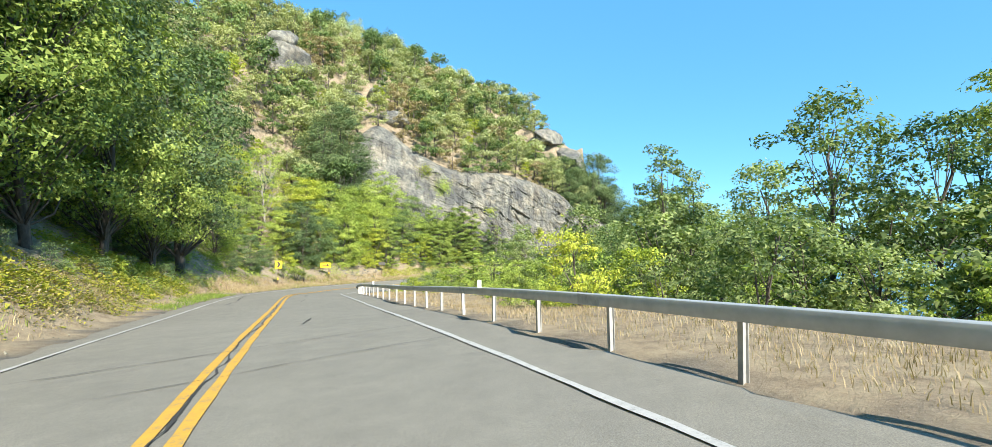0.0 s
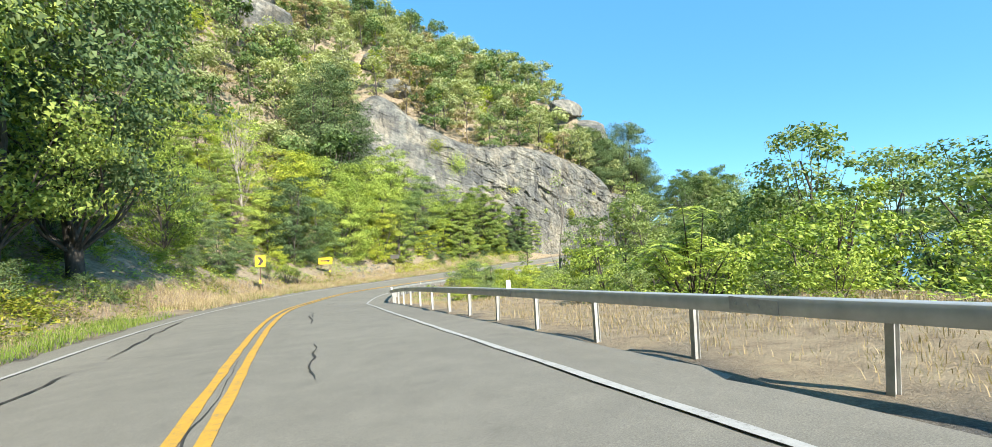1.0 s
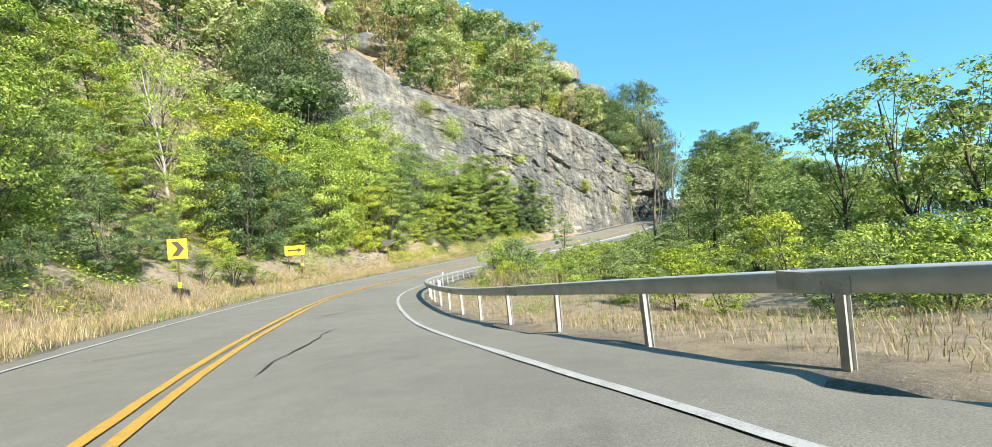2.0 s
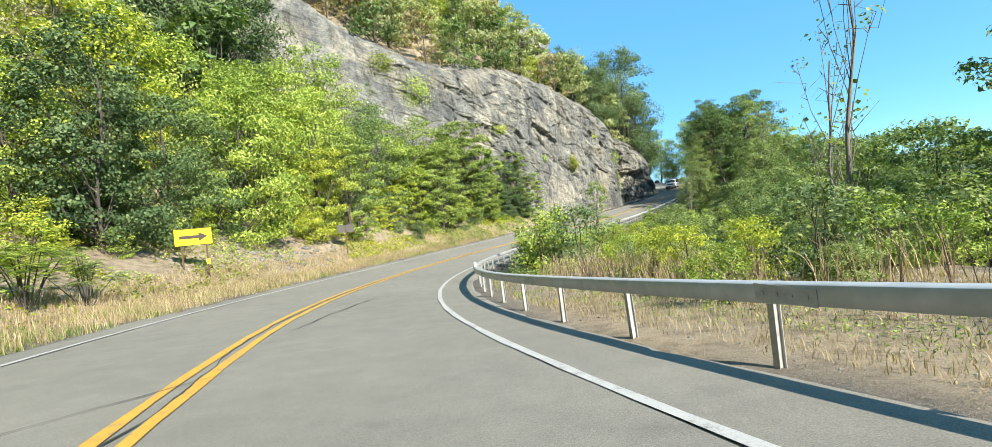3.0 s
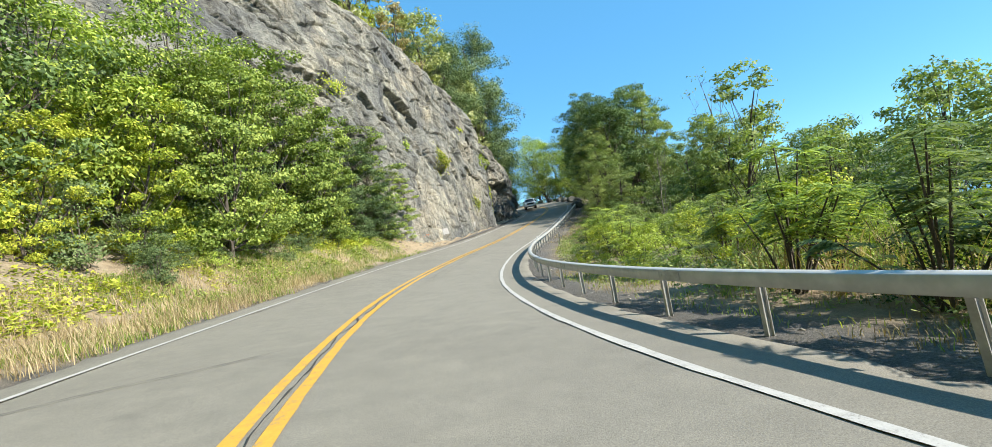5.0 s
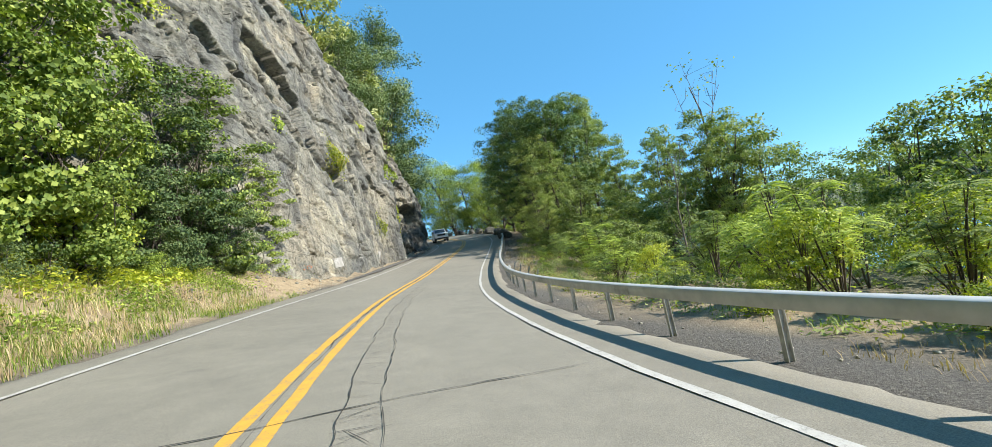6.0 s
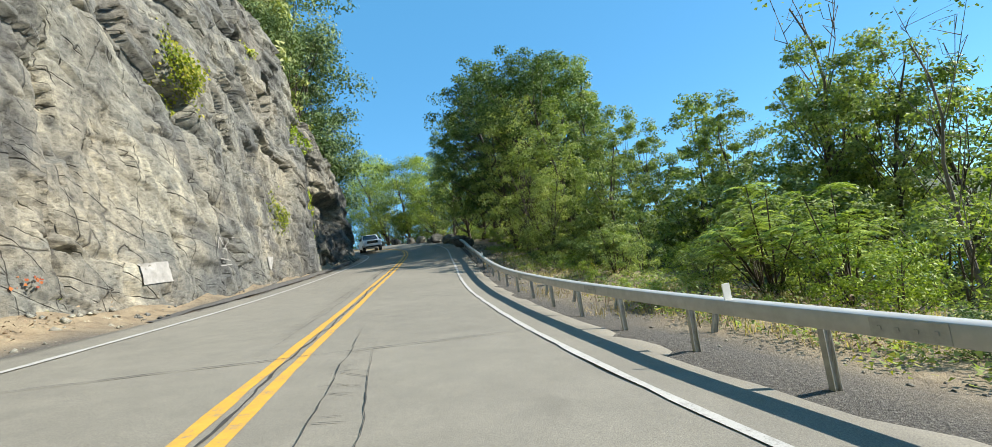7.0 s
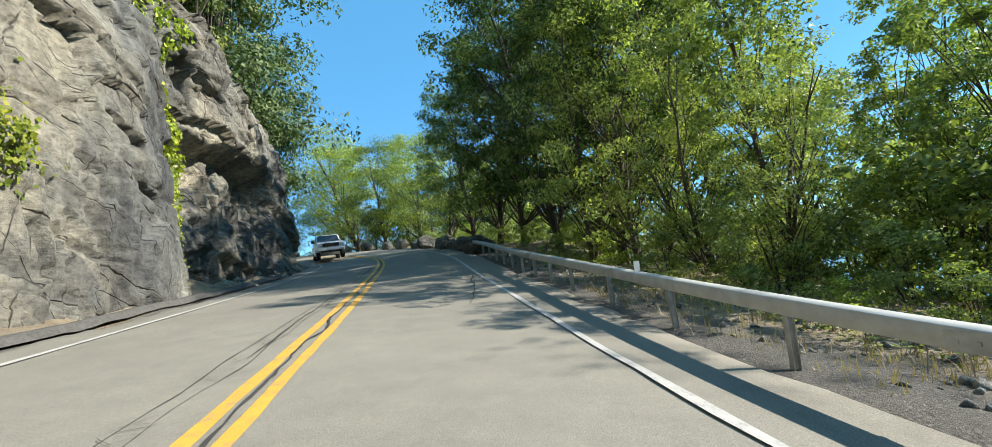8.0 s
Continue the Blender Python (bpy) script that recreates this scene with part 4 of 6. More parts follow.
srnd_ = np.random.RandomState(33)
# dark-leaved filler stands in for the deep shade between the trunks
for s in np.arange(5, 47, 2.6):
    x, y = at_road(s + srnd_.uniform(-0.8, 0.8), -srnd_.uniform(11.2, 13.2))
    near_thicket.plant(x, y, srnd_.uniform(4.5, 7.0), 1)
for s in np.arange(46, 84, 1.3):  # low bushes on the open slope
    x, y = at_road(s + srnd_.uniform(-0.8, 0.8), -srnd_.uniform(17.0, 28.0))
    shrubs.plant(x, y, srnd_.uniform(1.6, 3.2), int(srnd_.choice([0, 1, 2, 0])), squash=1.2)
for s in np.arange(60, 76, 0.8):
    x, y = at_road(s, -srnd_.uniform(9.6, 20.0))
    shrubs.plant(x, y, srnd_.uniform(1.0, 2.0), int(srnd_.choice([0, 1, 2, 2])), squash=1.4)
# the open stretch behind the first arrow sign
for s in np.arange(48, 76, 2.3):
    x, y = at_road(s + rnd.uniform(-0.8, 0.8), -rnd.uniform(9.8, 11.5))
    shrubs.plant(x, y, rnd.uniform(1.2, 1.8) if trunk_sightline(x, y) else rnd.uniform(2.2, 4.2))
for s in np.arange(46, 78, 3.2):
    x, y = at_road(s + rnd.uniform(-1, 1), -rnd.uniform(13.5, 16))
    if not trunk_sightline(x, y):
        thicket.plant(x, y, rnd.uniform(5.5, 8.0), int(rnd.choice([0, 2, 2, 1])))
    x, y = at_road(s + rnd.uniform(-1, 1), -rnd.uniform(17.5, 19.5))
    shrubs.plant(x, y, rnd.uniform(1.2, 2.0) if trunk_sightline(x, y) else rnd.uniform(3.5, 5.5))
    x, y = at_road(s + rnd.uniform(-1, 1), -rnd.uniform(20, 25))
    thicket.plant(x, y, rnd.uniform(7.5, 10.0))
# the thicket below the slab, up to the rock
for s in np.arange(76, 113, 2.0):
    if 79 < s < 86:
        continue
    lim = np.interp(s, [76, 90, 104, 113], [10.4, 9.4, 8.6, 8.4])
    x, y = at_road(s, -rnd.uniform(lim, lim + 0.8))
    shrubs.plant(x, y, rnd.uniform(3.6, 5.6), int(rnd.choice([0, 1, 3, 3, 2])))
for s in np.arange(77, 113, 3.0):
    x, y = at_road(s + rnd.uniform(-0.6, 0.6), -rnd.uniform(11.4, 12.6))
    thicket.plant(x, y, rnd.uniform(8.0, 10.5), int(rnd.choice([0, 1, 2])))
    if s < 104:
        x, y = at_road(s + rnd.uniform(-0.6, 0.6), -rnd.uniform(15.5, 18))
        thicket.plant(x, y, rnd.uniform(9.0, 12.0), int(rnd.choice([0, 0, 1, 2])))
for s, u, h, k in ((112.0, -9.4, 10.8, 0), (114.3, -8.6, 8.6, 2), (115.8, -8.2, 6.4, 2), (109.5, -9.4, 10.2, 1), (110.8, -8.0, 6.4, 1), (107, -9.0, 8.6, 0), (104, -9.2, 8.0, 1), (101, -9.4, 7.5, 0), (118.2, -8.3, 8.2, 0), (119.9, -7.5, 5.2, 0), (116.0, -8.0, 11.5, 2), (117.6, -7.2, 6.5, 2)):
    near_thicket.plant(*at_road(s, u), h, {0: 0, 1: 0, 2: 1}[k])
for s, u, h in ((98.2, -9.6, 6.5), (95.0, -9.8, 6.0)):
    near_thicket.plant(*at_road(s, u), h, 2)
for s, u, h, k in ((117.0, -7.5, 2.4, 2), (118.2, -7.2, 1.3, 1)):
    shrubs.plant(*at_road(s, u), h, k)
for x, y, h in ((-32, 102, 15), (-34.5, 98.5, 14), (-30.0, 99.0, 12), (-36.5, 97.0, 13)):
    big_trees.plant(x, y, h, 1)
thicket.plant(-18.5, 112.0, 5.0, 2)
# the first three are dark-leaved in place of the shade seen there
for s, u, h, k in ((64.5, -11.0, 4.6, 1), (62.2, -10.6, 4.0, 1), (66.8, -12.2, 3.6, 1), (68.5, -15.0, 5.6, 0), (66.2, -15.6, 6.2, 2), (70.6, -18.6, 6.6, 0), (67.6, -18.6, 7.0, 2), (64.6, -18.0, 6.4, 0), (72.4, -21.5, 6.2, 2), (69.5, -22.0, 7.2, 0)):
    near_thicket.plant(*at_road(s, u), h, k)

# single trees that stand out on the slope behind the signs
for x, y, h, k in ((-29.9, 73.2, 16.5, 1), (-31.8, 76.4, 14.5, 1), (-29.3, 56.9, 7.5, 1), (-20.8, 90.7, 7.5, 0), (-12.3, 101.1, 8.0, 0)):
    near_thicket.plant(x, y, h, k)
for x, y, h, k in ((-26.6, 82.2, 8.5, 0), (-23.0, 88.0, 7.0, 1), (-33.9, 82.4, 8.5, 1)):
    thicket.plant(x, y, h, k)
# bare rock among the hillside trees: x, y, size, shape
OUTCROPS = [(-53.0, 116.5, 6.5, 0), (-50.0, 113.5, 5.0, 1), (-55.0, 120.0, 5.5, 2), (23.5, 153.5, 6.5, 3), (17.5, 152.5, 4.5, 4), (-0.8, 152.5, 4.2, 0), (-27.0, 124.0, 3.6, 0), (-33.0, 131.0, 4.0, 3), (-16.0, 150.0, 3.4, 1), (-40.0, 128.0, 3.2, 2)]
# single trees on the hillside, then the woods further up
placed = []
tries = 0
while len(placed) < 330 and tries < 9000:
    tries += 1
    x, y = rnd.uniform(-66, 44), rnd.uniform(52, 172)
    s, u, z = (float(v[0]) for v in road_near(np.array([x]), np.array([y])))
    if u > (-27 if s < 82 else -19 if s < 112 else -8) or u < -68:
        continue
    q, top, lean, foot = (float(v[0]) for v in cliff_near(np.array([x]), np.array([y])))
    if -2.0 < q < 1.8 + lean * (top - foot):
        continue
    if any(-1.2 * r < (y - b) < 1.0 * r and abs(x - a) < 0.9 * r for a, b, r, _ in OUTCROPS):
        continue
    if not scatter_clear(x, y, placed, 3.4):
        continue
    placed.append((x, y))
    low_edge = q > 0 and q < 7 + lean * (top - foot)
    hill_trees.plant(x, y, rnd.uniform(5.0, 8.0) if low_edge else rnd.uniform(5.0, 9.5), int(rnd.choice([0, 0, 1, 1, 1, 2, 2, 3, 4])))
woods, tries = [], 0
wrnd = np.random.RandomState(15)
far_pieces = [[], [], []]
while len(woods) < 210 and tries < 6000:
    tries += 1
    x, y = wrnd.uniform(-105, 30), wrnd.uniform(20, 215)
    s, u, z = (float(v[0]) for v in road_near(np.array([x]), np.array([y])))
    if u > -66 and not (s < 40 and -66 < u < -20):
        continue
    if any(-1.6 * r < (y - b) < 1.0 * r and abs(x - a) < 1.1 * r for a, b, r, _ in OUTCROPS[:3]):
        continue
    if not scatter_clear(x, y, woods, 4.2):
        continue
    woods.append((x, y))
    g = float(ground_height(np.array([x]), np.array([y]))[0])
    hgt, n = wrnd.uniform(5.5, 9.5), 620
    dirs = wrnd.normal(0, 1, (n, 3))
    dirs /= np.linalg.norm(dirs, axis=1)[:, None]
    lobes = wrnd.normal(0, 0.42, (14, 3))
    c = lobes[wrnd.randint(0, 14, n)] + dirs * wrnd.uniform(0.2, 0.55, n)[:, None]
    pos_ = np.array([x, y, g + hgt * 0.55]) + c * np.array([2.9, 2.9, hgt * 0.36])
    far_pieces[len(woods) % 3].append(leaf_cards(pos_, dirs, 0.46, wrnd, 0.25, True))
for few, mat, tone in zip(far_pieces, (LEAF_HILL, LEAF_PALE, LEAF_OAK), ("olive-green", "pale green", "dark green")):
    v, f = join_arrays(few)
    tagged(new("hillside_woods", mesh_of("hillside_woods", v, f, mat)), tone + " woods on the upper hillside", "woods", kind="stuff")

# trees that overhang the far end of the rock
for s, u, h, k in ((150, -10.5, 10, 1), (153.5, -8.8, 13, 1), (157, -8.0, 14, 1), (160.5, -7.8, 14.5, 1), (163.5, -7.6, 12.5, 1), (148, -9.5, 9.5, 1), (143, -9.2, 9, 1), (146.4, -8.6, 10, 1), (144, -10, 8, 1), (166.5, -7.4, 12.5, 1), (172, -11, 9, 1), (150.5, -14, 10, 1), (156, -13, 11, 1), (147, -12.5, 8, 1), (140, -13.5, 7, 1)):
    big_trees.plant(*at_road(s, u), h, k)


# beyond the guardrail: rows of growth with nominal tops, set from the camera's view
def plant_to(grove, s, u, over, which=None, squash=1.0):
    """Plants beside the road to a nominal height over the asphalt, tuned to the camera's view."""
    x, y = at_road(s, u)
    drop = float(on_road(s, 6.0)[2]) - float(ground_height(np.array([x]), np.array([y]))[0])
    high = max(over + drop + 0.1, 0.5)
    return grove.plant(x, y, high * (0.9 if grove is river_trees else 1.0), which, squash=squash)


ALONG = [-5, 10, 20, 30, 40, 50, 60, 70, 80, 90, 100, 110, 120, 130, 138]
TOPS = {9: [1.2, 1.5, 1.6, 1.6, 2.0, 1.5, 2.2, 1.2, 2.7, 2.5, 2.2, 2.4, 2.3, 2.6, 3.4],
        12: [3.5, 3.8, 4.4, 4.0, 2.8, 2.8, 2.8, 2.0, 2.9, 2.8, 2.6, 2.8, 3.2, 4.2, 5.0],
        16: [6.5, 6.6, 6.0, 5.0, 3.6, 3.2, 3.2, 2.8, 3.2, 3.4, 3.6, 4.2, 5.4, 6.4, 6.8],
        22: [9.5, 9.2, 8.6, 8.8, 10.0, 8.8, 8.2, 4.8, 5.0, 6.4, 7.4, 8.0, 8.2, 8.4, 8.6],
        30: [11, 11, 10, 9, 8, 9, 9, 7.5, 8.0, 9.5, 10, 10, 10, 10.5, 10.5]}
for row, gap, wide in ((9, 1.75, 0.7), (12, 2.0, 1.1), (16, 2.6, 1.5), (22, 3.6, 2.0), (30, 4.6, 2.5)):
    for s in np.arange(-4, 139, gap):
        s_, u_ = s + rnd.uniform(-0.6, 0.6), row + rnd.uniform(-wide, wide)
        over = float(np.interp(s_, ALONG, TOPS[row])) * (rnd.uniform(0.75, 1.45) if row < 17 else rnd.uniform(0.75, 1.1))
        if row == 9 and (s < 58 and rnd.rand() < 0.45 or 66 < s < 73):
            continue
        if row < 16:
            plant_to(understory, s_, u_, over, int(rnd.choice([1, 1, 2, 0] if s < 112 else [0, 1, 0, 0])), 1.15 if over < 2 else 1.0)
        elif row == 16:
            plant_to(understory, s_, u_, over, int(rnd.choice([0, 0, 1, 2] if s < 112 else [0, 0, 1])))
        else:
            plant_to(river_trees, s_, u_, over)
for s in np.arange(74, 134, 2.6):  # low bushes right behind the rail
    plant_to(shrubs, s + rnd.uniform(-0.8, 0.8), rnd.uniform(6.9, 7.9), rnd.uniform(0.6, 1.5), int(rnd.choice([0, 2, 0, 1])), 1.4)
for s, u, h, k in ((57, 7.3, 2.1, 0), (58.4, 7.6, 1.8, 0), (57, 9.2, 3.1, 2), (75, 7.9, 6.8, 0), (76.8, 8.6, 7.8, 0), (74.4, 9.4, 5.6, 2), (13, 9.0, 1.9, 1), (12, 10.0, 2.2, 1), (36, 9.6, 2.4, 0), (39, 10.4, 2.8, 0)):
    plant_to(shrubs, s, u, h, k)
for s, u, h, k in ((15, 16, 9.2, 1), (16.5, 18, 8.0, 1), (8.5, 16.5, 8.4, 0), (6, 17, 8.6, 2), (3, 16, 8.0, 1)):
    plant_to(river_trees, s, u, h, k)
plant_to(river_trees, 93.4, 10.2, 7.2, 1)
# the tall group that stands against the sky after the bend, with feathery locusts before it
for s, u, h, k in ((144.5, 12.5, 13.5, 0), (147.5, 10.4, 16.5, 0), (152, 9.4, 18, 0), (155.5, 8.6, 17, 0), (158.5, 8.0, 16, 0), (162, 7.6, 14, 0), (165.5, 7.2, 11, 0), (153, 13.5, 18, 0), (148.4, 15.6, 13.8, 2), (150.5, 17.5, 13, 2), (149, 13.5, 15, 1),
                   (158, 12.5, 15, 0), (145, 17.5, 9.5, 1), (139, 16, 7.4, 1), (134.5, 18, 7.6, 1), (130.0, 19.5, 8.6, 1), (127.5, 20.5, 8.0, 1), (138.4, 10.6, 9.0, 1), (134.6, 11.4, 6.6, 1)):
    plant_to(tall_trees, s, u, h, k)
for s, u, h, k in ((142.1, 8.4, 10.6, 0), (145.6, 8.2, 9.6, 1), (139.6, 9.0, 7.6, 1), (136.6, 8.6, 5.0, 0)):
    plant_to(locusts, s, u, h, k)
for s, u, h, k in ((139.5, 21.0, 12, 1), (136.5, 25, 11, 0), (143, 21, 13, 1), (166, 13, 13, 2), (171, 9.6, 11, 2), (174, 13, 11.5, 0), (180.6, 10.4, 11.5, 2), (180.4, 18.6, 12, 0), (185, 25.9, 10.5, 2), (186, 15, 10, 2), (177, 8.6, 8, 2), (189, 11, 8.5, 0), (192, 18, 9, 2)):
    plant_to(river_trees, s, u, h, k)
for s, u, h, k in ((172, 9.0, 9.5, 0), (176.5, 9.6, 10.5, 2), (180.6, 10.6, 11.5, 0), (184, 13.5, 11.5, 0), (188.5, 11.5, 9.5, 2), (193, 13, 9, 0), (180, 18.5, 12, 2)):
    plant_to(big_trees, s, u, h, k)
for s in np.arange(131, 196, 2.2):
    low = float(np.interp(s, [136, 165, 180, 196], [1, 0.9, 0.6, 0.5]))
    plant_to(understory, s + rnd.uniform(-0.6, 0.6), rnd.uniform(7.4, 9.4), rnd.uniform(1.8, 3.2) * low, int(rnd.choice([0, 0, 1])))
    plant_to(understory, s + rnd.uniform(-0.6, 0.6), rnd.uniform(10.5, 13), rnd.uniform(3.4, 5.2) * low, int(rnd.choice([0, 0, 1])))
    plant_to(understory, s + rnd.uniform(-0.6, 0.6), rnd.uniform(16, 21), rnd.uniform(4.0, 5.5) * low, 0)
for s, u, h, k in ((80, 7.2, 2.1, 0), (82, 6.7, 2.4, 1), (84.5, 6.8, 2.6, 0), (87, 7.0, 2.7, 1), (84.2, 8.2, 2.8, 0), (81, 9.2, 3.2, 1), (78.4, 8.6, 2.6, 0), (103, 8.8, 2.3, 1), (105, 9.4, 2.6, 1), (101, 9.0, 2.1, 0), (99, 8.2, 1.8, 1), (107.5, 9.2, 2.4, 0), (120.5, 9.2, 2.7, 1), (119.2, 9.8, 2.4, 1), (121.8, 9.9, 2.5, 0),
                   (112, 8.0, 1.7, 1), (127.5, 8.6, 2.2, 0), (88, 8.6, 2.6, 1), (92, 8.8, 2.4, 0), (46, 10.5, 2.4, 0), (28, 11.5, 3.0, 1)):
    plant_to(sumacs, s, u, h, k)
for x, y, h, k in ((-27.2, 64.3, 3.0, 1), (-26.8, 66.2, 2.6, 0), (-27.9, 62.4, 2.4, 0)):
    sumacs.plant(x, y, h, k)
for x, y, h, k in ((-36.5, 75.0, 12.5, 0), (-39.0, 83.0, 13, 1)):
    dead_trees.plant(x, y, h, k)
for s, u, h, k in ((68.5, 19, 11.0, 3), (74, 21, 9.8, 2), (120.0, 14.0, 4.6, 2), (129.5, 20.5, 9.4, 2)):
    plant_to(dead_trees, s, u, h, k)
erow = np.random.RandomState(71)
# undergrowth that closes the view below the trees beyond the bend
for k in range(16):
    f = k / 15
    x, y = 52.8 + 6.4 * f + erow.uniform(-0.8, 0.8), 139.2 - 18.5 * f
    understory.plant(x, y, erow.uniform(3.0, 4.4), k % 2)
    understory.plant(x + 5.5 + erow.uniform(-1, 1), y + 2.0, erow.uniform(5.5, 7.5), int(erow.choice([0, 0, 1])))
    thicket.plant(x + 12.0 + erow.uniform(-1.5, 1.5), y + 4.5, erow.uniform(10.0, 13.0), int(erow.choice([0, 2, 2])))
# bushes that close the foot of the thicket beside the rock
for s in np.arange(97, 116.5, 0.9):
    shrubs.plant(*at_road(s, -erow.uniform(7.4, 8.6)), erow.uniform(1.4, 2.8), int(erow.choice([0, 2, 0, 2])), squash=1.15)

# ---- guardrail ----
RAIL_U, RAIL_TOP = 4.70, 0.705
rail = tagged(new("guardrail"), "weathered galvanised box-beam guardrail on steel posts", "guardrail")
rs_ = np.arange(-40, 152.1, 0.5)
c0 = on_road(rs_, RAIL_U, RAIL_TOP - 0.076)
prof = [(-0.07, -0.076), (0.07, -0.076), (0.076, -0.07), (0.076, 0.07), (0.07, 0.076), (-0.07, 0.076), (-0.076, 0.07), (-0.076, -0.07)]
hd = np.array([heading(s) for s in rs_])
ring = np.stack([np.stack([c0[:, 0] + np.sin(hd) * a, c0[:, 1] - np.cos(hd) * a, c0[:, 2] + b], -1) for a, b in prof], 1)
fcs = []
for i in range(len(rs_) - 1):
    for k in range(8):
        m_ = (k + 1) % 8
        fcs.append((i * 8 + k, i * 8 + m_, (i + 1) * 8 + m_, (i + 1) * 8 + k))
part("box_beam", mesh_of("box_beam", ring.reshape(-1, 3), fcs, STEEL), rail, "long square steel beam")
bm = bmesh.new()
add_box(bm, (0.010, 0.07, 1.0), Matrix.Translation((0, 0, 0)))
add_box(bm, (0.06, 0.007, 1.0), Matrix.Translation((0, 0.035, 0)))
add_box(bm, (0.06, 0.007, 1.0), Matrix.Translation((0, -0.035, 0)))
post0 = part("post", bm, rail, "steel I-section post", STEEL_POST)
prnd = np.random.RandomState(4)
first = True
for s in np.interp(np.arange(-21, 75), [-21, 0, 4, 9, 14, 22, 33, 37, 44, 51, 54, 59, 63, 66, 75], [-39, 3.8, 12.1, 21.4, 30.6, 47.4, 70.6, 78.6, 93.2, 108.3, 114.7, 124.4, 132.1, 138.3, 152.0]):
    p = on_road(s, RAIL_U + 0.12)
    tilt = prnd.normal(0, 2.0)
    m = Matrix.Translation((p[0], p[1], p[2] + 0.08)) @ Matrix.Rotation(heading(s), 4, "Z") @ Matrix.Rotation(radians(tilt), 4, "Y")
    if first:
        post0.matrix_basis, first = m, False
    else:
        o = post0.copy()
        scene.collection.objects.link(o)
        o.matrix_basis = m

o = None
# beam joints and white reflector tabs of the guardrail
bm = bmesh.new()
add_box(bm, (0.5, 0.006, 0.13), Matrix.Translation((0, 0.079, 0)))
add_box(bm, (0.5, 0.006, 0.13), Matrix.Translation((0, -0.079, 0)))
for k in range(4):
    add_box(bm, (0.025, 0.01, 0.025), Matrix.Translation((-0.18 + 0.12 * k, 0.086, 0)))
splice0 = part("splice", bm, rail, "bolted beam joint", STEEL_POST)
bm = bmesh.new()
add_box(bm, (0.012, 0.09, 0.17), Matrix.Translation((0, 0, 0.08)), 0.003)
tab0 = part("reflector_tab", bm, rail, "small white reflector plate", REFLECTOR)


def rail_pose(s, lift=0.0):
    p = on_road(s, RAIL_U, RAIL_TOP - 0.076 + lift)
    return Matrix.Translation(p.tolist()) @ Matrix.Rotation(heading(s), 4, "Z")


def share(ob, m):
    c = ob.copy()
    scene.collection.objects.link(c)
    c.matrix_basis = m
    return c


for i, s in enumerate(np.arange(-34.4, 151, 5.49)):
    if i == 0:
        splice0.matrix_basis = rail_pose(s)
    else:
        share(splice0, rail_pose(s))
for i, s in enumerate((8.5, 26.0, 50.6, 69.5, 115.7, 134.8)):
    m = rail_pose(s, 0.076)
    if i == 0:
        tab0.matrix_basis = m
    else:
        share(tab0, m)

for s, u, tilt in ((121.4, 5.9, 17), (123.3, 5.6, 15), (125.2, 5.4, 13), (118.0, 6.0, 12)):
    p = on_road(s, u)
    stub = tagged(new("leaning_post", post0.data), "leaning galvanised post standing behind the guardrail", "post")
    stub.matrix_basis = Matrix.Translation((p[0], p[1], p[2] - 0.02)) @ Matrix.Rotation(heading(s), 4, "Z") @ Matrix.Rotation(radians(tilt), 4, "X") @ Matrix.Rotation(radians(-tilt * 0.4), 4, "Y")

# ---- asphalt kerb below the rock, cracks in the road ----
ks = np.arange(124, 152, 0.4)
kerb_prof = [(-0.16, -0.05), (-0.12, 0.10), (-0.05, 0.14), (0.04, 0.12), (0.12, 0.0)]
kp = []
for a_, b_ in kerb_prof:
    kp.append(on_road(ks, -4.55 + a_ + 0.05 * fbm(ks * 0.5, ks * 0, 14, 3), b_ * step(123.5, 133, ks) + 0.03 - 0.05 * step(128, 123.5, ks) + 0.02 * fbm(ks * 1.3, ks * 0 + a_ * 9, 15, 2)))
kerb = new("kerb", mesh_of("kerb", np.stack(kp, 1).reshape(-1, 3), grid_faces(len(ks), len(kerb_prof)), KERB))
tagged(kerb, "low dark asphalt kerb at the foot of the rock", "kerb", kind="structure")

crnd = np.random.RandomState(3)
pieces = []


def crack(s0, u0, s1, u1, width=0.03, wander=0.12, seed=0):
    """A dark open crack between two places on the road, wandering and of uneven width."""
    n = max(6, int(math.hypot(s1 - s0, u1 - u0) / 0.14))
    t = np.linspace(0, 1, n)
    L = math.hypot(s1 - s0, u1 - u0)
    off = wander * fbm(t * L * 0.9, t * 0 + seed, 51, 4) * np.minimum(1, 4 * np.minimum(t, 1 - t) + 0.3)
    ns, nu = -(u1 - u0) / L, (s1 - s0) / L
    cs, cu = s0 + (s1 - s0) * t + off * ns, u0 + (u1 - u0) * t + off * nu
    w = 0.8 * width * (0.35 + 0.9 * np.abs(fbm(t * L * 2.2, t * 0 + seed + 3, 52, 3))) * np.minimum(1, 6 * np.minimum(t, 1 - t) + 0.15)
    a, b = on_road(cs + ns * w / 2, cu + nu * w / 2, 0.047), on_road(cs - ns * w / 2, cu - nu * w / 2, 0.047)
    i = np.arange(n - 1) * 2
    pieces.append((np.stack([a, b], 1).reshape(-1, 3), np.stack([i, i + 1, i + 3, i + 2], -1)))


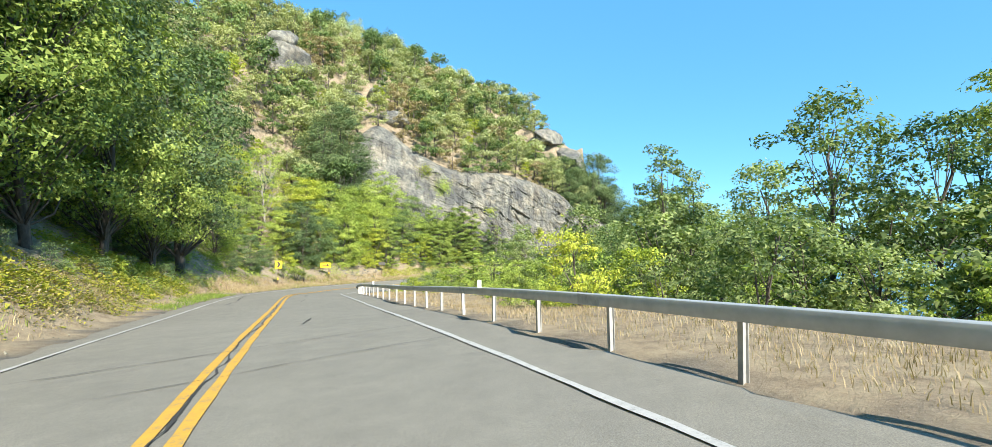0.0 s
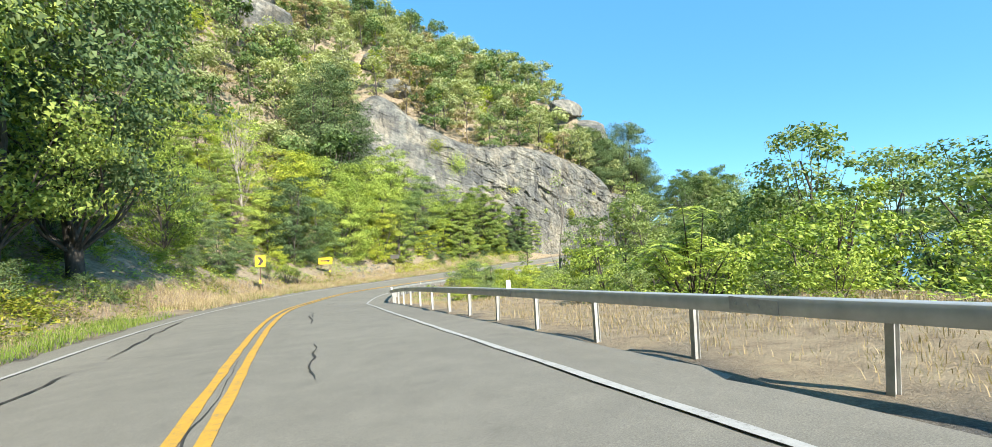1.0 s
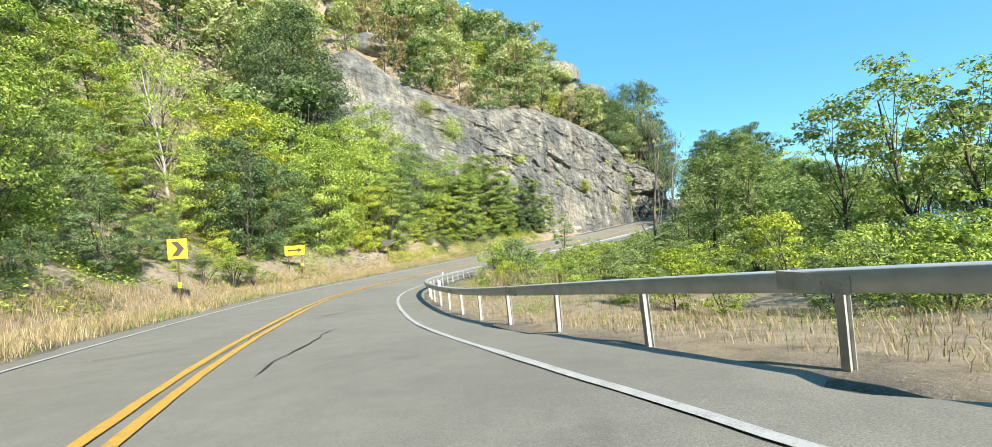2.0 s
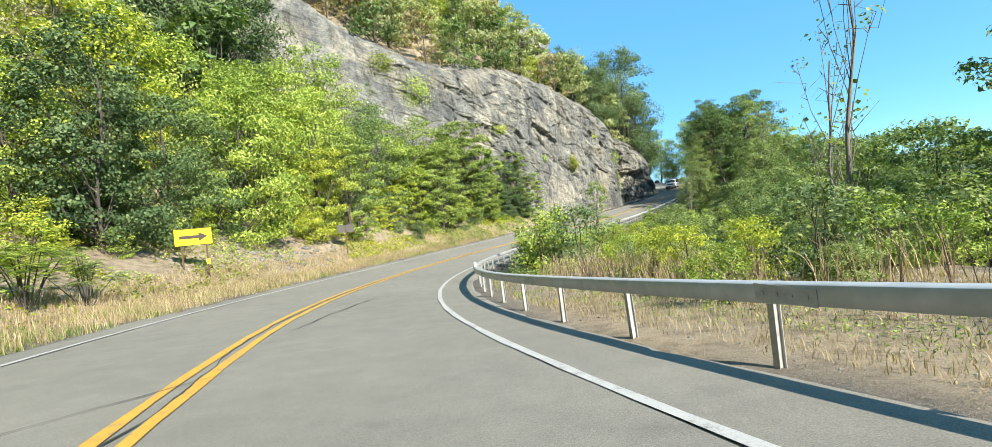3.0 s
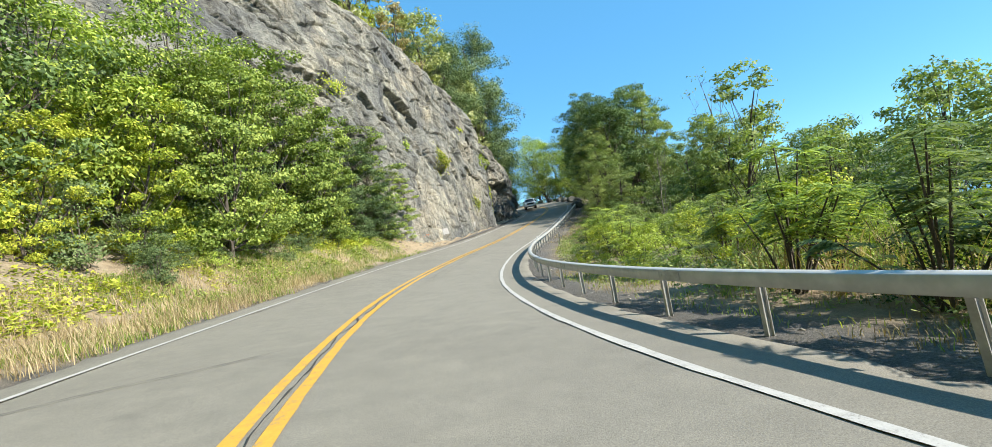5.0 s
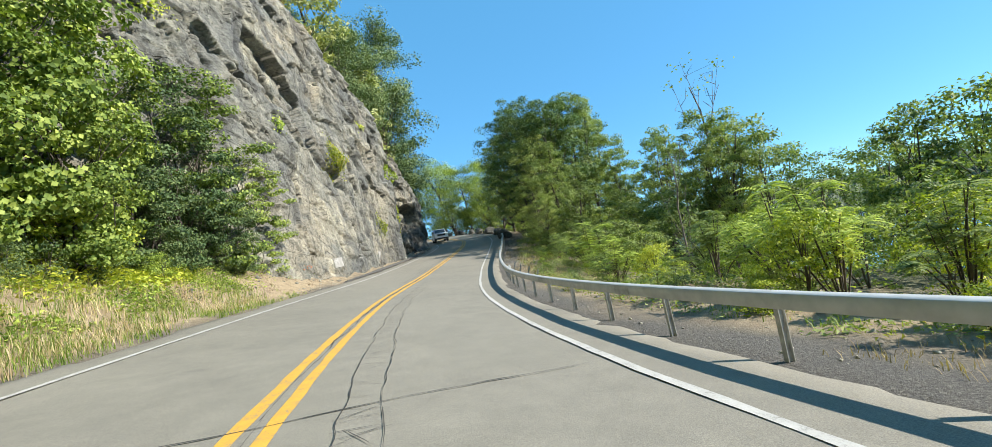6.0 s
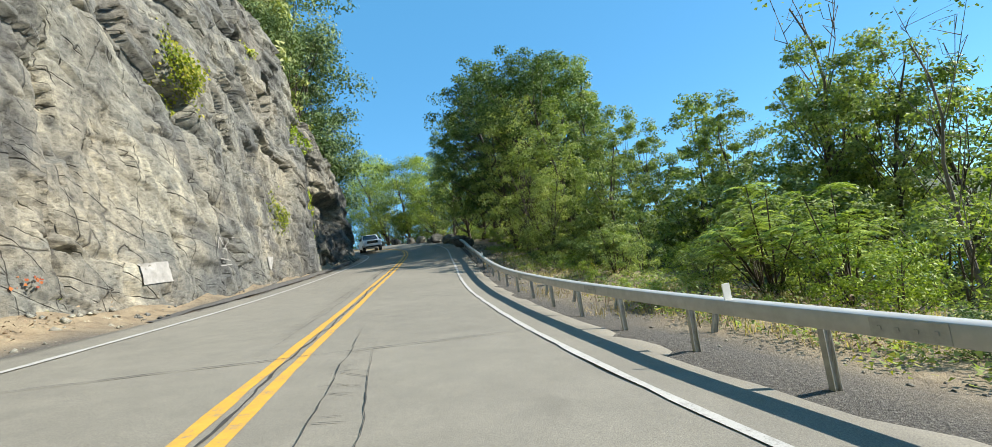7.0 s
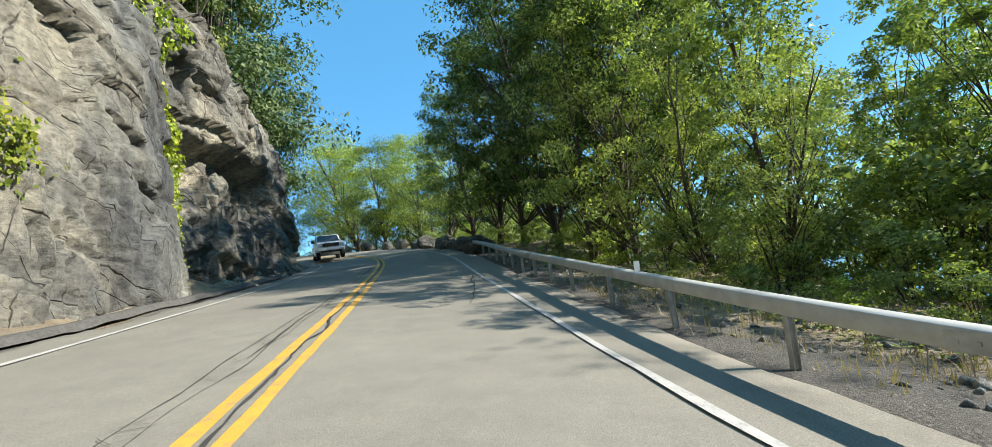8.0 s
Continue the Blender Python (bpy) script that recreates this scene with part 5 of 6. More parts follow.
crack(-20, 0.02, 26, 0.0, 0.04, 0.10, 1)
crack(40, 0.0, 100, 0.02, 0.03, 0.08, 2)
crack(100, -0.02, 175, 0.0, 0.045, 0.08, 3)
for k, (a_, b_, c_, d_, w_) in enumerate((
        (7.0, -3.2, 8.6, 3.3, 0.035), (5.2, -1.2, 6.4, 3.6, 0.03), (11.5, 1.0, 13.4, 1.25, 0.07), (28.0, -2.33, 36.8, -3.08, 0.07), (24.4, -2.42, 26.8, -2.36, 0.06), (23.4, 0.98, 26.7, 1.1, 0.05), (30.8, 1.15, 34.5, 1.08, 0.05), (33.2, 1.2, 36.2, 1.06, 0.03),
        (33, -3.3, 34.5, 3.3, 0.025), (41, 0.8, 46.5, 1.7, 0.05), (44.5, -3.3, 45.8, -0.3, 0.03), (50, 1.0, 52.6, 2.3, 0.05), (54, -2.6, 57, 0.4, 0.03), (60.2, 0.5, 66.0, 1.5, 0.045), (66.4, -3.2, 66.2, 3.3, 0.03),
        (71, 0.4, 73, 3.2, 0.03), (77, -3.3, 78.8, 3.4, 0.03), (86, -3.2, 88, -0.6, 0.03), (93, -3.3, 97, -3.0, 0.03), (99, -3.3, 100.6, 3.2, 0.03), (113.1, -3.2, 112.7, 3.3, 0.035), (117, -3.3, 119, 3.3, 0.03),
        (128.7, -3.2, 129.4, -0.8, 0.035), (134, -0.5, 143, -0.55, 0.06), (143, -0.5, 152, -0.35, 0.06), (137, 2.4, 143, 3.2, 0.05), (139.5, 0.3, 141, 3.2, 0.03), (146, -3.0, 147, 3.2, 0.03), (150, 2.2, 157, 2.9, 0.05))):
    crack(a_, b_, c_, d_, w_, 0.07, 10 + k)
for k, (a_, b_, c_) in enumerate(((96, 121, 0.62), (97, 119, 0.95), (118, 156, -0.48), (124, 150, -0.72))):
    crack(a_, c_, b_, c_ + 0.04, 0.016, 0.05, 40 + k)
for k in range(230):  # links between the cracks that run beside the yellow lines
    a_ = crnd.uniform(97, 150)
    c_, d_ = (0.62, 0.95) if a_ < 120 else (-0.48, -0.72)
    crack(a_, c_ + crnd.normal(0, 0.04), a_ + crnd.normal(0, 0.2), d_ + crnd.normal(0, 0.06), 0.011, 0.03, 60 + k)
v, f = join_arrays(pieces)
tagged(new("road_cracks", mesh_of("road_cracks", v, f, TAR)), "dark open cracks across the asphalt", "road crack", kind="structure")


# ---- boulders and loose stones ----
def rock_mesh(name, seed, mat, planes=16, detail=3, squash=(1, 1, 0.8)):
    """An angular stone: a ball cut by uneven planes, then roughened."""
    r = np.random.RandomState(seed)
    bm = bmesh.new()
    bmesh.ops.create_icosphere(bm, subdivisions=detail, radius=1.0)
    n = r.normal(0, 1, (planes, 3))
    n /= np.linalg.norm(n, axis=1)[:, None]
    d = r.uniform(0.62, 1.0, planes)
    for v in bm.verts:
        p = np.array(v.co)
        dots = n @ p
        k = min(1.0, float(np.min(np.where(dots > 0.15, d / np.maximum(dots, 0.15), 9))))
        p = p * k * np.array(squash) * (1 + 0.04 * noise.noise(Vector(p * 4.0 + seed)))
        v.co = p
    me = bpy.data.meshes.new(name)
    bm.to_mesh(me)
    bm.free()
    me.materials.append(mat)
    return me


boulder_meshes = [rock_mesh("boulder", 200 + k, BOULDER) for k in range(5)]
brnd = np.random.RandomState(8)
for s, u, size in [(152.6, 5.0, 0.85), (154.3, 5.2, 0.7), (156.0, 5.0, 0.62), (157.6, 5.3, 0.75), (159.4, 5.1, 0.55), (161.0, 5.0, 0.7), (163.0, 5.2, 0.6), (165.2, 5.0, 0.75), (167.4, 5.1, 0.55), (169.6, 5.0, 0.7),
                   (172.0, 5.2, 0.6), (174.6, 5.0, 0.75), (177.5, 5.1, 0.6), (180.5, 5.0, 0.7), (184.0, 5.1, 0.6), (188.0, 5.0, 0.7)]:
    p = on_road(s, u)
    b = new("boulder", boulder_meshes[brnd.randint(5)])
    g = float(ground_height(p[:1], p[1:2])[0])
    b.matrix_basis = pose(p[0], p[1], g + size * 0.45, brnd.uniform(-15, 15), brnd.uniform(-15, 15), brnd.uniform(0, 360)) @ Matrix.Diagonal((size * brnd.uniform(0.9, 1.3), size, size * brnd.uniform(0.9, 1.2), 1))
    tagged(b, "large dark grey boulder at the road's edge", "boulder", "boulders along the road's edge")
for x, y, size, k in OUTCROPS:
    b = new("rock_outcrop", rock_mesh("rock_outcrop", 300 + k, ROCK, 20, 4))
    g = float(ground_height(np.array([x]), np.array([y]))[0])
    b.matrix_basis = pose(x, y, g + size * 0.25, 20, 0, brnd.uniform(0, 360)) @ Matrix.Diagonal((size * 1.45, size, size * 0.85, 1))
    tagged(b, "bare grey rock outcrop among the hillside trees", "rock outcrop")

stones, srnd = [], np.random.RandomState(12)
tv, tf = [(0.5, 0, 0), (-0.3, 0.45, 0), (-0.3, -0.42, 0.05), (0.05, 0.05, 0.42), (0.2, 0.3, 0.28), (0, 0, -0.3)], [(0, 4, 3), (4, 1, 3), (1, 2, 3), (2, 0, 3), (0, 1, 4), (0, 5, 1), (1, 5, 2), (2, 5, 0)]
tv, tf = np.array(tv), np.array(tf)


def strew(count, s0, s1, u0, u1, lo, hi):
    s, u = srnd.uniform(s0, s1, count), srnd.uniform(u0, u1, count)
    p = on_road(s, u)
    p[:, 2] = ground_height(p[:, 0], p[:, 1])
    for k in range(count):
        a = srnd.uniform(0, 6.28)
        sc = srnd.uniform(lo, hi) * srnd.uniform(0.5, 1)
        rot = np.array([[math.cos(a), -math.sin(a), 0], [math.sin(a), math.cos(a), 0], [0, 0, 1]])
        stones.append((tv * srnd.uniform(0.7, 1.3, 3) * sc @ rot.T + p[k], tf))


strew(900, 40, 130, 5.0, 8.0, 0.03, 0.12)
strew(420, 128, 152, 5.2, 8.0, 0.06, 0.3)
strew(380, 116, 152, -5.3, -4.6, 0.04, 0.16)
strew(160, 146, 162, -6.6, -4.3, 0.15, 0.5)
strew(300, -5, 60, -6.6, -4.5, 0.02, 0.09)
strew(300, 78, 88, -13, -7.4, 0.08, 0.6)
strew(160, 111, 125, -7.4, -4.8, 0.05, 0.3)
v, f = join_arrays(stones)
tagged(new("loose_stones", mesh_of("loose_stones", v, f, RUBBLE)), "loose grey stones and rubble beside the asphalt", "stones", kind="stuff")


# ---- grass and weeds ----
def grass_patch(name, label, mat, count, s0, s1, u0, u1, lo, hi, seed, clump=0.5, wide=0.012, cut=0.0):
    """Tufts of bent blades on the ground."""
    r = np.random.RandomState(seed)
    s, u = r.uniform(s0, s1, count), r.uniform(u0, u1, count)
    p = on_road(s, u)
    dens = fbm(p[:, 0] * clump, p[:, 1] * clump, seed, 3)
    p = p[dens > cut + r.uniform(-0.5, 0.3, count)]
    p[:, 2] = ground_height(p[:, 0], p[:, 1]) - 0.02
    n = 3
    base = np.repeat(p, n, 0) + np.concatenate([r.normal(0, 0.07, (len(p) * n, 2)), np.zeros((len(p) * n, 1))], 1)
    m = len(base)
    ang, h = r.uniform(0, 6.28, m), r.uniform(lo, hi, m)
    lean_ = r.uniform(0.1, 0.95, m) * h
    d = np.stack([np.cos(ang), np.sin(ang), np.zeros(m)], -1)
    side = np.stack([-np.sin(ang), np.cos(ang), np.zeros(m)], -1) * (wide * r.uniform(0.7, 1.5, m))[:, None]
    mid_ = base + d * (lean_ * 0.35)[:, None] + np.stack([np.zeros(m), np.zeros(m), h * 0.6], -1)
    tip = base + d * lean_[:, None] + np.stack([np.zeros(m), np.zeros(m), h], -1)
    v = np.stack([base - side, base + side, mid_ + side * 0.8, mid_ - side * 0.8, tip], 1).reshape(-1, 3)
    i = np.arange(m) * 5
    f = np.concatenate([np.stack([i, i + 1, i + 2], -1), np.stack([i, i + 2, i + 3], -1), np.stack([i + 3, i + 2, i + 4], -1)])
    tagged(new(name, mesh_of(name, v, f, mat)), label, "grass", kind="stuff")


grass_patch("dry_grass", "dry straw-coloured grass on the verge", DRY, 19000, 44, 104, -8.6, -4.4, 0.1, 0.46, 1, 0.5, 0.0055, -0.6)
grass_patch("dry_grass", "short dry grass and litter on the verge", DRY, 3000, -8, 50, -7.6, -5.3, 0.06, 0.24, 2, 0.5, 0.006)
grass_patch("green_grass", "low green grass along the asphalt", GRASS, 13000, 24, 118, -6.2, -4.4, 0.06, 0.26, 3, 0.4, 0.006, -0.15)
grass_patch("dry_grass", "dry straw among green weeds on the verge", DRY, 3000, 100, 115, -8.4, -4.7, 0.1, 0.4, 21, 0.5, 0.006, -0.1)
grass_patch("green_grass", "tall green grass and weeds on the verge", GRASS, 4200, 94, 116, -8.6, -5.2, 0.12, 0.46, 22, 0.5, 0.006, -0.2)
grass_patch("green_grass", "low green grass among the weeds", GRASS, 2400, -6, 46, -8.8, -5.6, 0.08, 0.3, 4, 0.5, 0.007)
grass_patch("dry_grass", "dry tan grass behind the guardrail", STRAW, 24000, -8, 62, 5.2, 10.4, 0.04, 0.15, 7, 0.5, 0.004, -0.6)
grass_patch("dry_grass", "dry tan grass behind the guardrail", DRY, 2600, 112, 142, 6.2, 9.5, 0.06, 0.28, 8, 0.6, 0.006)
grass_patch("green_grass", "green grass behind the guardrail", GRASS, 3400, 60, 142, 6.4, 10.5, 0.05, 0.18, 9, 0.6, 0.007, 0.15)
grass_patch("green_grass", "green tufts behind the guardrail", GRASS, 1500, 34, 62, 5.9, 8.8, 0.04, 0.16, 14, 0.7, 0.004, 0.3)
grass_patch("dry_grass", "tufts of dead straw along the gravel", STRAW, 1800, 120, 140, 5.0, 7.0, 0.05, 0.2, 41, 0.6, 0.005, 0.25)
grass_patch("tall_dry_weeds", "red-brown dead weeds behind the guardrail", BRUSH, 260, 118, 138, 6.0, 7.4, 0.2, 0.5, 42, 0.4, 0.006, 0.0)
grass_patch("green_grass", "low green grass on the gravel by the guardrail", GRASS, 3600, 60, 98, 5.3, 7.6, 0.05, 0.17, 43, 0.6, 0.005, 0.0)
grass_patch("dry_grass", "short dry grass on the gravel by the guardrail", STRAW, 3600, 56, 100, 5.2, 7.6, 0.04, 0.16, 44, 0.6, 0.005, 0.0)
grass_patch("tall_dry_weeds", "tall dead brown weeds behind the guardrail", BRUSH, 70, 62, 70, 7.6, 9.8, 0.5, 1.2, 10, 0.3, 0.006, -0.6)
grass_patch("tall_dry_weeds", "tall tan weeds gone to seed behind the guardrail", DRY, 600, 55, 80, 7.6, 10.8, 0.4, 1.0, 31, 0.3, 0.006, -0.2)
grass_patch("tall_dry_weeds", "rusty brown weeds behind the guardrail", BRUSH, 600, 52, 78, 7.0, 11.4, 0.4, 1.0, 32, 0.3, 0.006, -0.2)
grass_patch("tall_dry_weeds", "tall dead straw behind the guardrail", DRY, 160, 84, 90, 7.0, 8.2, 0.5, 1.1, 11, 0.3, 0.006, -0.6)
grass_patch("tall_dry_weeds", "rusty dead weeds on the verge", BRUSH, 500, 38, 62, -9.0, -6.2, 0.3, 0.8, 12, 0.4, 0.006, -0.2)


def leafy_weeds(label, mat, count, s0, s1, u0, u1, high, leaf, seed, clump=0.35, cut=0.0):
    """Low leafy growth in uneven patches."""
    r = np.random.RandomState(seed)
    s, u = r.uniform(s0, s1, count), r.uniform(u0, u1, count)
    p = on_road(s, u)
    dens = fbm(p[:, 0] * clump, p[:, 1] * clump, seed + 40, 3)
    ok = dens > cut + r.uniform(-0.35, 0.2, count)
    p, dens = p[ok], dens[ok]
    n = 9
    q = np.repeat(p, n, 0)
    q[:, :2] += r.normal(0, 0.13, (len(q), 2))
    top = np.repeat(np.clip(0.35 + dens, 0.2, 1.2), n)
    q[:, 2] = ground_height(q[:, 0], q[:, 1]) + high * top * r.uniform(0.05, 1.0, len(q))
    up = np.tile((0.0, 0.0, 1.0), (len(q), 1))
    v, f = leaf_cards(q, up, leaf, r, 0.1, True)
    tagged(new("leafy_weeds", mesh_of("leafy_weeds", v, f, mat)), label, "weeds", kind="stuff")


leafy_weeds("yellow-green weeds on the verge and slope", WEED, 8000, 30, 84, -26, -6.4, 0.7, 0.13, 1, 0.35, 0.0)
leafy_weeds("green leafy weeds on the slope", LEAF_MID, 9000, 34, 84, -30, -7.6, 0.7, 0.14, 2, 0.3, -0.1)
leafy_weeds("yellowing weeds below the trees", WEED, 3600, 2, 40, -10.5, -6.2, 0.5, 0.14, 3, 0.4, 0.0)
leafy_weeds("green leafy weeds below the trees", LEAF_WOOD, 2000, 2, 46, -11, -6.8, 0.5, 0.12, 4, 0.4, 0.05)
leafy_weeds("rust-brown dying weeds below the trees", LEAF_BROWN, 2600, 0, 42, -8.2, -5.6, 0.35, 0.09, 19, 0.5, -0.1)
leafy_weeds("low weeds along the thicket's edge", LEAF_LIME, 2600, 84, 118, -9.6, -7.0, 0.5, 0.14, 5, 0.4, 0.0)
leafy_weeds("rusty and yellow weeds on the dirt bank", WEED, 1500, 3, 26, -7.6, -5.3, 0.5, 0.085, 11, 0.7, 0.15)
leafy_weeds("low green weeds behind the guardrail", LEAF_MID, 1200, 36, 62, 6.0, 8.6, 0.14, 0.04, 12, 0.6, 0.3)
leafy_weeds("rusty dry weeds on the dirt bank below the rock", BRUSH, 500, 112, 125, -8.0, -5.2, 0.4, 0.07, 17, 0.7, 0.1)
leafy_weeds("green weeds on the dirt bank below the rock", LEAF_MID, 900, 110, 123, -8.6, -6.0, 0.5, 0.09, 18, 0.6, 0.1)
leafy_weeds("low rusty weeds behind the guardrail", BRUSH, 700, 112, 142, 5.9, 8.4, 0.35, 0.06, 13, 0.6, 0.25)
leafy_weeds("green weeds on the verge below the thicket", LEAF_MID, 2200, 96, 116, -8.8, -6.0, 0.45, 0.1, 8, 0.5, 0.0)
leafy_weeds("leafy weeds behind the guardrail", LEAF_MID, 3200, 6, 132, 8.2, 11.5, 0.5, 0.085, 6, 0.3, 0.1)
leafy_weeds("green weeds close behind the guardrail", LEAF_RIVER, 5200, 72, 150, 6.2, 9.0, 0.55, 0.08, 15, 0.45, -0.05)
leafy_weeds("yellow-green weeds close behind the guardrail", WEED, 1800, 72, 140, 6.0, 8.6, 0.4, 0.07, 16, 0.6, 0.2)


# ---- plants that grow on the rock ----
def vine_patch(label, a0, z0, ra, rz, count, mat, leaf, seed, proud=0.25):
    r = np.random.RandomState(seed)
    a, z = r.normal(a0, ra * 0.5, count), r.normal(z0, rz * 0.5, count)
    p = cliff_point(a, z, 0.0)
    tx, ty = np.interp(a, FS, FT[:, 0]), np.interp(a, FS, FT[:, 1])
    outward = np.stack([ty, -tx, np.zeros(count)], -1)
    p = p + outward * (r.uniform(0.05, proud, count) * (1.2 - np.hypot((a - a0) / ra, (z - z0) / rz).clip(0, 1)))[:, None]
    v, f = leaf_cards(p, outward, leaf, r, 0.8)
    thing = tagged(new("rock_plant"), label, "plant")
    part("foliage", mesh_of("foliage", v, f, mat), thing)


vine_patch("leafy green bush rooted in a crack of the rock", 46.0, 4.1, 1.0, 1.2, 1000, WEED, 0.14, 1, 1.0)
vine_patch("yellow-green creeper on the rock face", 53.6, -0.4, 0.75, 0.95, 480, WEED, 0.11, 2, 0.4)
vine_patch("bright green creeper hanging down the rock edge", 59.8, 0.6, 0.45, 2.6, 900, LEAF_LIME, 0.12, 3, 0.35)
vine_patch("green creeper high on the rock edge", 60.0, 5.2, 0.8, 1.6, 900, LEAF_MID, 0.14, 4, 0.5)
vine_patch("small yellow-green tuft on the rock", 54.0, 8.6, 0.6, 0.4, 200, LEAF_LIME, 0.12, 5, 0.4)
vine_patch("small red-leaved plant at the foot of the rock", 38.6, -3.4, 0.25, 0.15, 18, RED_LEAF, 0.08, 6, 0.3)
vine_patch("green plants in the joints of the cliff", 32.0, 9.5, 1.6, 0.8, 300, LEAF_LIME, 0.16, 7, 0.6)
vine_patch("leafy shrub on a ledge of the slab", 21.0, 15.0, 1.8, 2.2, 700, LEAF_MID, 0.2, 8, 1.2)
vine_patch("yellowing shrub on the slab's edge", 17.5, 19.0, 1.5, 1.5, 420, WEED, 0.2, 9, 1.0)
vine_patch("small tuft beside the cliff's joint", 39.0, 5.0, 0.5, 0.6, 160, LEAF_MID, 0.13, 10, 0.4)


def rock_paint(label, strokes, width):
    """Paint on the rock face: strokes from (a, z) to (a, z)."""
    out = []
    for a0, z0, a1, z1 in strokes:
        n = max(3, int(math.hypot(a1 - a0, z1 - z0) / 0.06))
        t = np.linspace(0, 1, n)
        L = math.hypot(a1 - a0, z1 - z0)
        na, nzz = -(z1 - z0) / L * width / 2, (a1 - a0) / L * width / 2
        a, z = a0 + (a1 - a0) * t, z0 + (z1 - z0) * t
        m = max(2, int(width / 0.08) + 1)
        rows_ = [cliff_point(a + na * k, z + nzz * k, 0.05) for k in np.linspace(-1, 1, m)]
        out.append((np.stack(rows_, 1).reshape(-1, 3), grid_faces(n, m)))
    if len(out) == 1:
        tagged(new("rock_paint", mesh_of("rock_paint", *out[0], ROCK_PAINT)), label, "paint mark")
        return
    thing = tagged(new("rock_paint"), label, "paint mark")
    for v, f in out:
        part("stroke", mesh_of("stroke", v, f, ROCK_PAINT), thing)


rock_paint("off-white painted rectangle on the rock", [(41.8, -3.35, 43.1, -3.3)], 0.6)
rock_paint("off-white painted square on the rock", [(50.95, -3.05, 51.75, -3.05)], 0.6)
rock_paint("thin white sprayed marks on the rock", [(49.9 + 1.2 * (a - 49.3), z + 0.25, 49.9 + 1.2 * (b - 49.3), w + 0.25) for a, z, b, w in (
    (49.3, -2.3, 49.45, -1.95), (49.3, -2.35, 49.55, -2.45), (49.65, -2.4, 49.7, -1.95), (49.8, -2.4, 49.85, -2.15), (50.1, -2.25, 50.25, -2.25), (50.45, -2.4, 50.45, -1.95), (50.45, -1.95, 50.7, -1.95), (50.75, -2.4, 50.9, -2.15))], 0.045)
rock_paint("thin white sprayed marks on the rock", [(a + 0.95, z, b + 0.95, w) for a, z, b, w in (
    (45.2, -2.5, 45.4, -2.1), (45.4, -2.1, 45.8, -2.6), (45.8, -2.6, 46.0, -2.1), (46.0, -2.1, 46.6, -2.05), (45.2, -2.9, 46.2, -2.95), (45.5, -3.15, 46.3, -3.1))], 0.04)


# ---- road signs ----
def facing(x, y, tx, ty):
    """The turn about z with which a sign's front (-y) looks at a place."""
    return math.degrees(math.atan2(ty - y, tx - x)) + 90


def build_chevron(x, y, turn):
    thing = tagged(new("chevron_sign"), "yellow chevron bend sign with black arrow on a rusty post", "road sign")
    g = float(ground_height(np.array([x]), np.array([y]))[0])
    thing.matrix_basis = pose(x, y, g, 0, 2, turn)
    bm = bmesh.new()
    add_box(bm, (0.07, 0.012, 3.3), Matrix.Translation((0, 0.03, 1.45)))
    add_box(bm, (0.012, 0.05, 3.3), Matrix.Translation((0.03, 0.05, 1.45)))
    add_box(bm, (0.012, 0.05, 3.3), Matrix.Translation((-0.03, 0.05, 1.45)))
    part("post", bm, thing, "rusty steel channel post", RUST)
    bm = bmesh.new()
    add_box(bm, (0.76, 0.012, 0.91), Matrix.Translation((0, 0, 2.62)))
    panel = part("panel", bm, thing, "yellow retroreflective panel", SIGN_YELLOW)
    bm = bmesh.new()
    pts_ = [(-0.24, 0.34), (0.02, 0.34), (0.27, 0.0), (0.02, -0.34), (-0.24, -0.34), (0.0, 0.0)]
    a_ = [bm.verts.new((px_, -0.0105, 2.62 + pz_)) for px_, pz_ in pts_]
    b_ = [bm.verts.new((px_, -0.0065, 2.62 + pz_)) for px_, pz_ in pts_]
    for tri in ((0, 1, 5), (1, 2, 5), (2, 3, 5), (3, 4, 5)):
        bm.faces.new([a_[k] for k in tri])
    for k in range(6):
        bm.faces.new((a_[k], b_[k], b_[(k + 1) % 6], a_[(k + 1) % 6]))
    bmesh.ops.recalc_face_normals(bm, faces=bm.faces)
    part("arrow", bm, panel, "black chevron", SIGN_BLACK)
    bm = bmesh.new()
    add_box(bm, (0.14, 0.012, 0.26), Matrix.Translation((0, 0.005, 0.95)))
    part("reflector", bm, thing, "small yellow reflector plate", SIGN_YELLOW)
    return thing


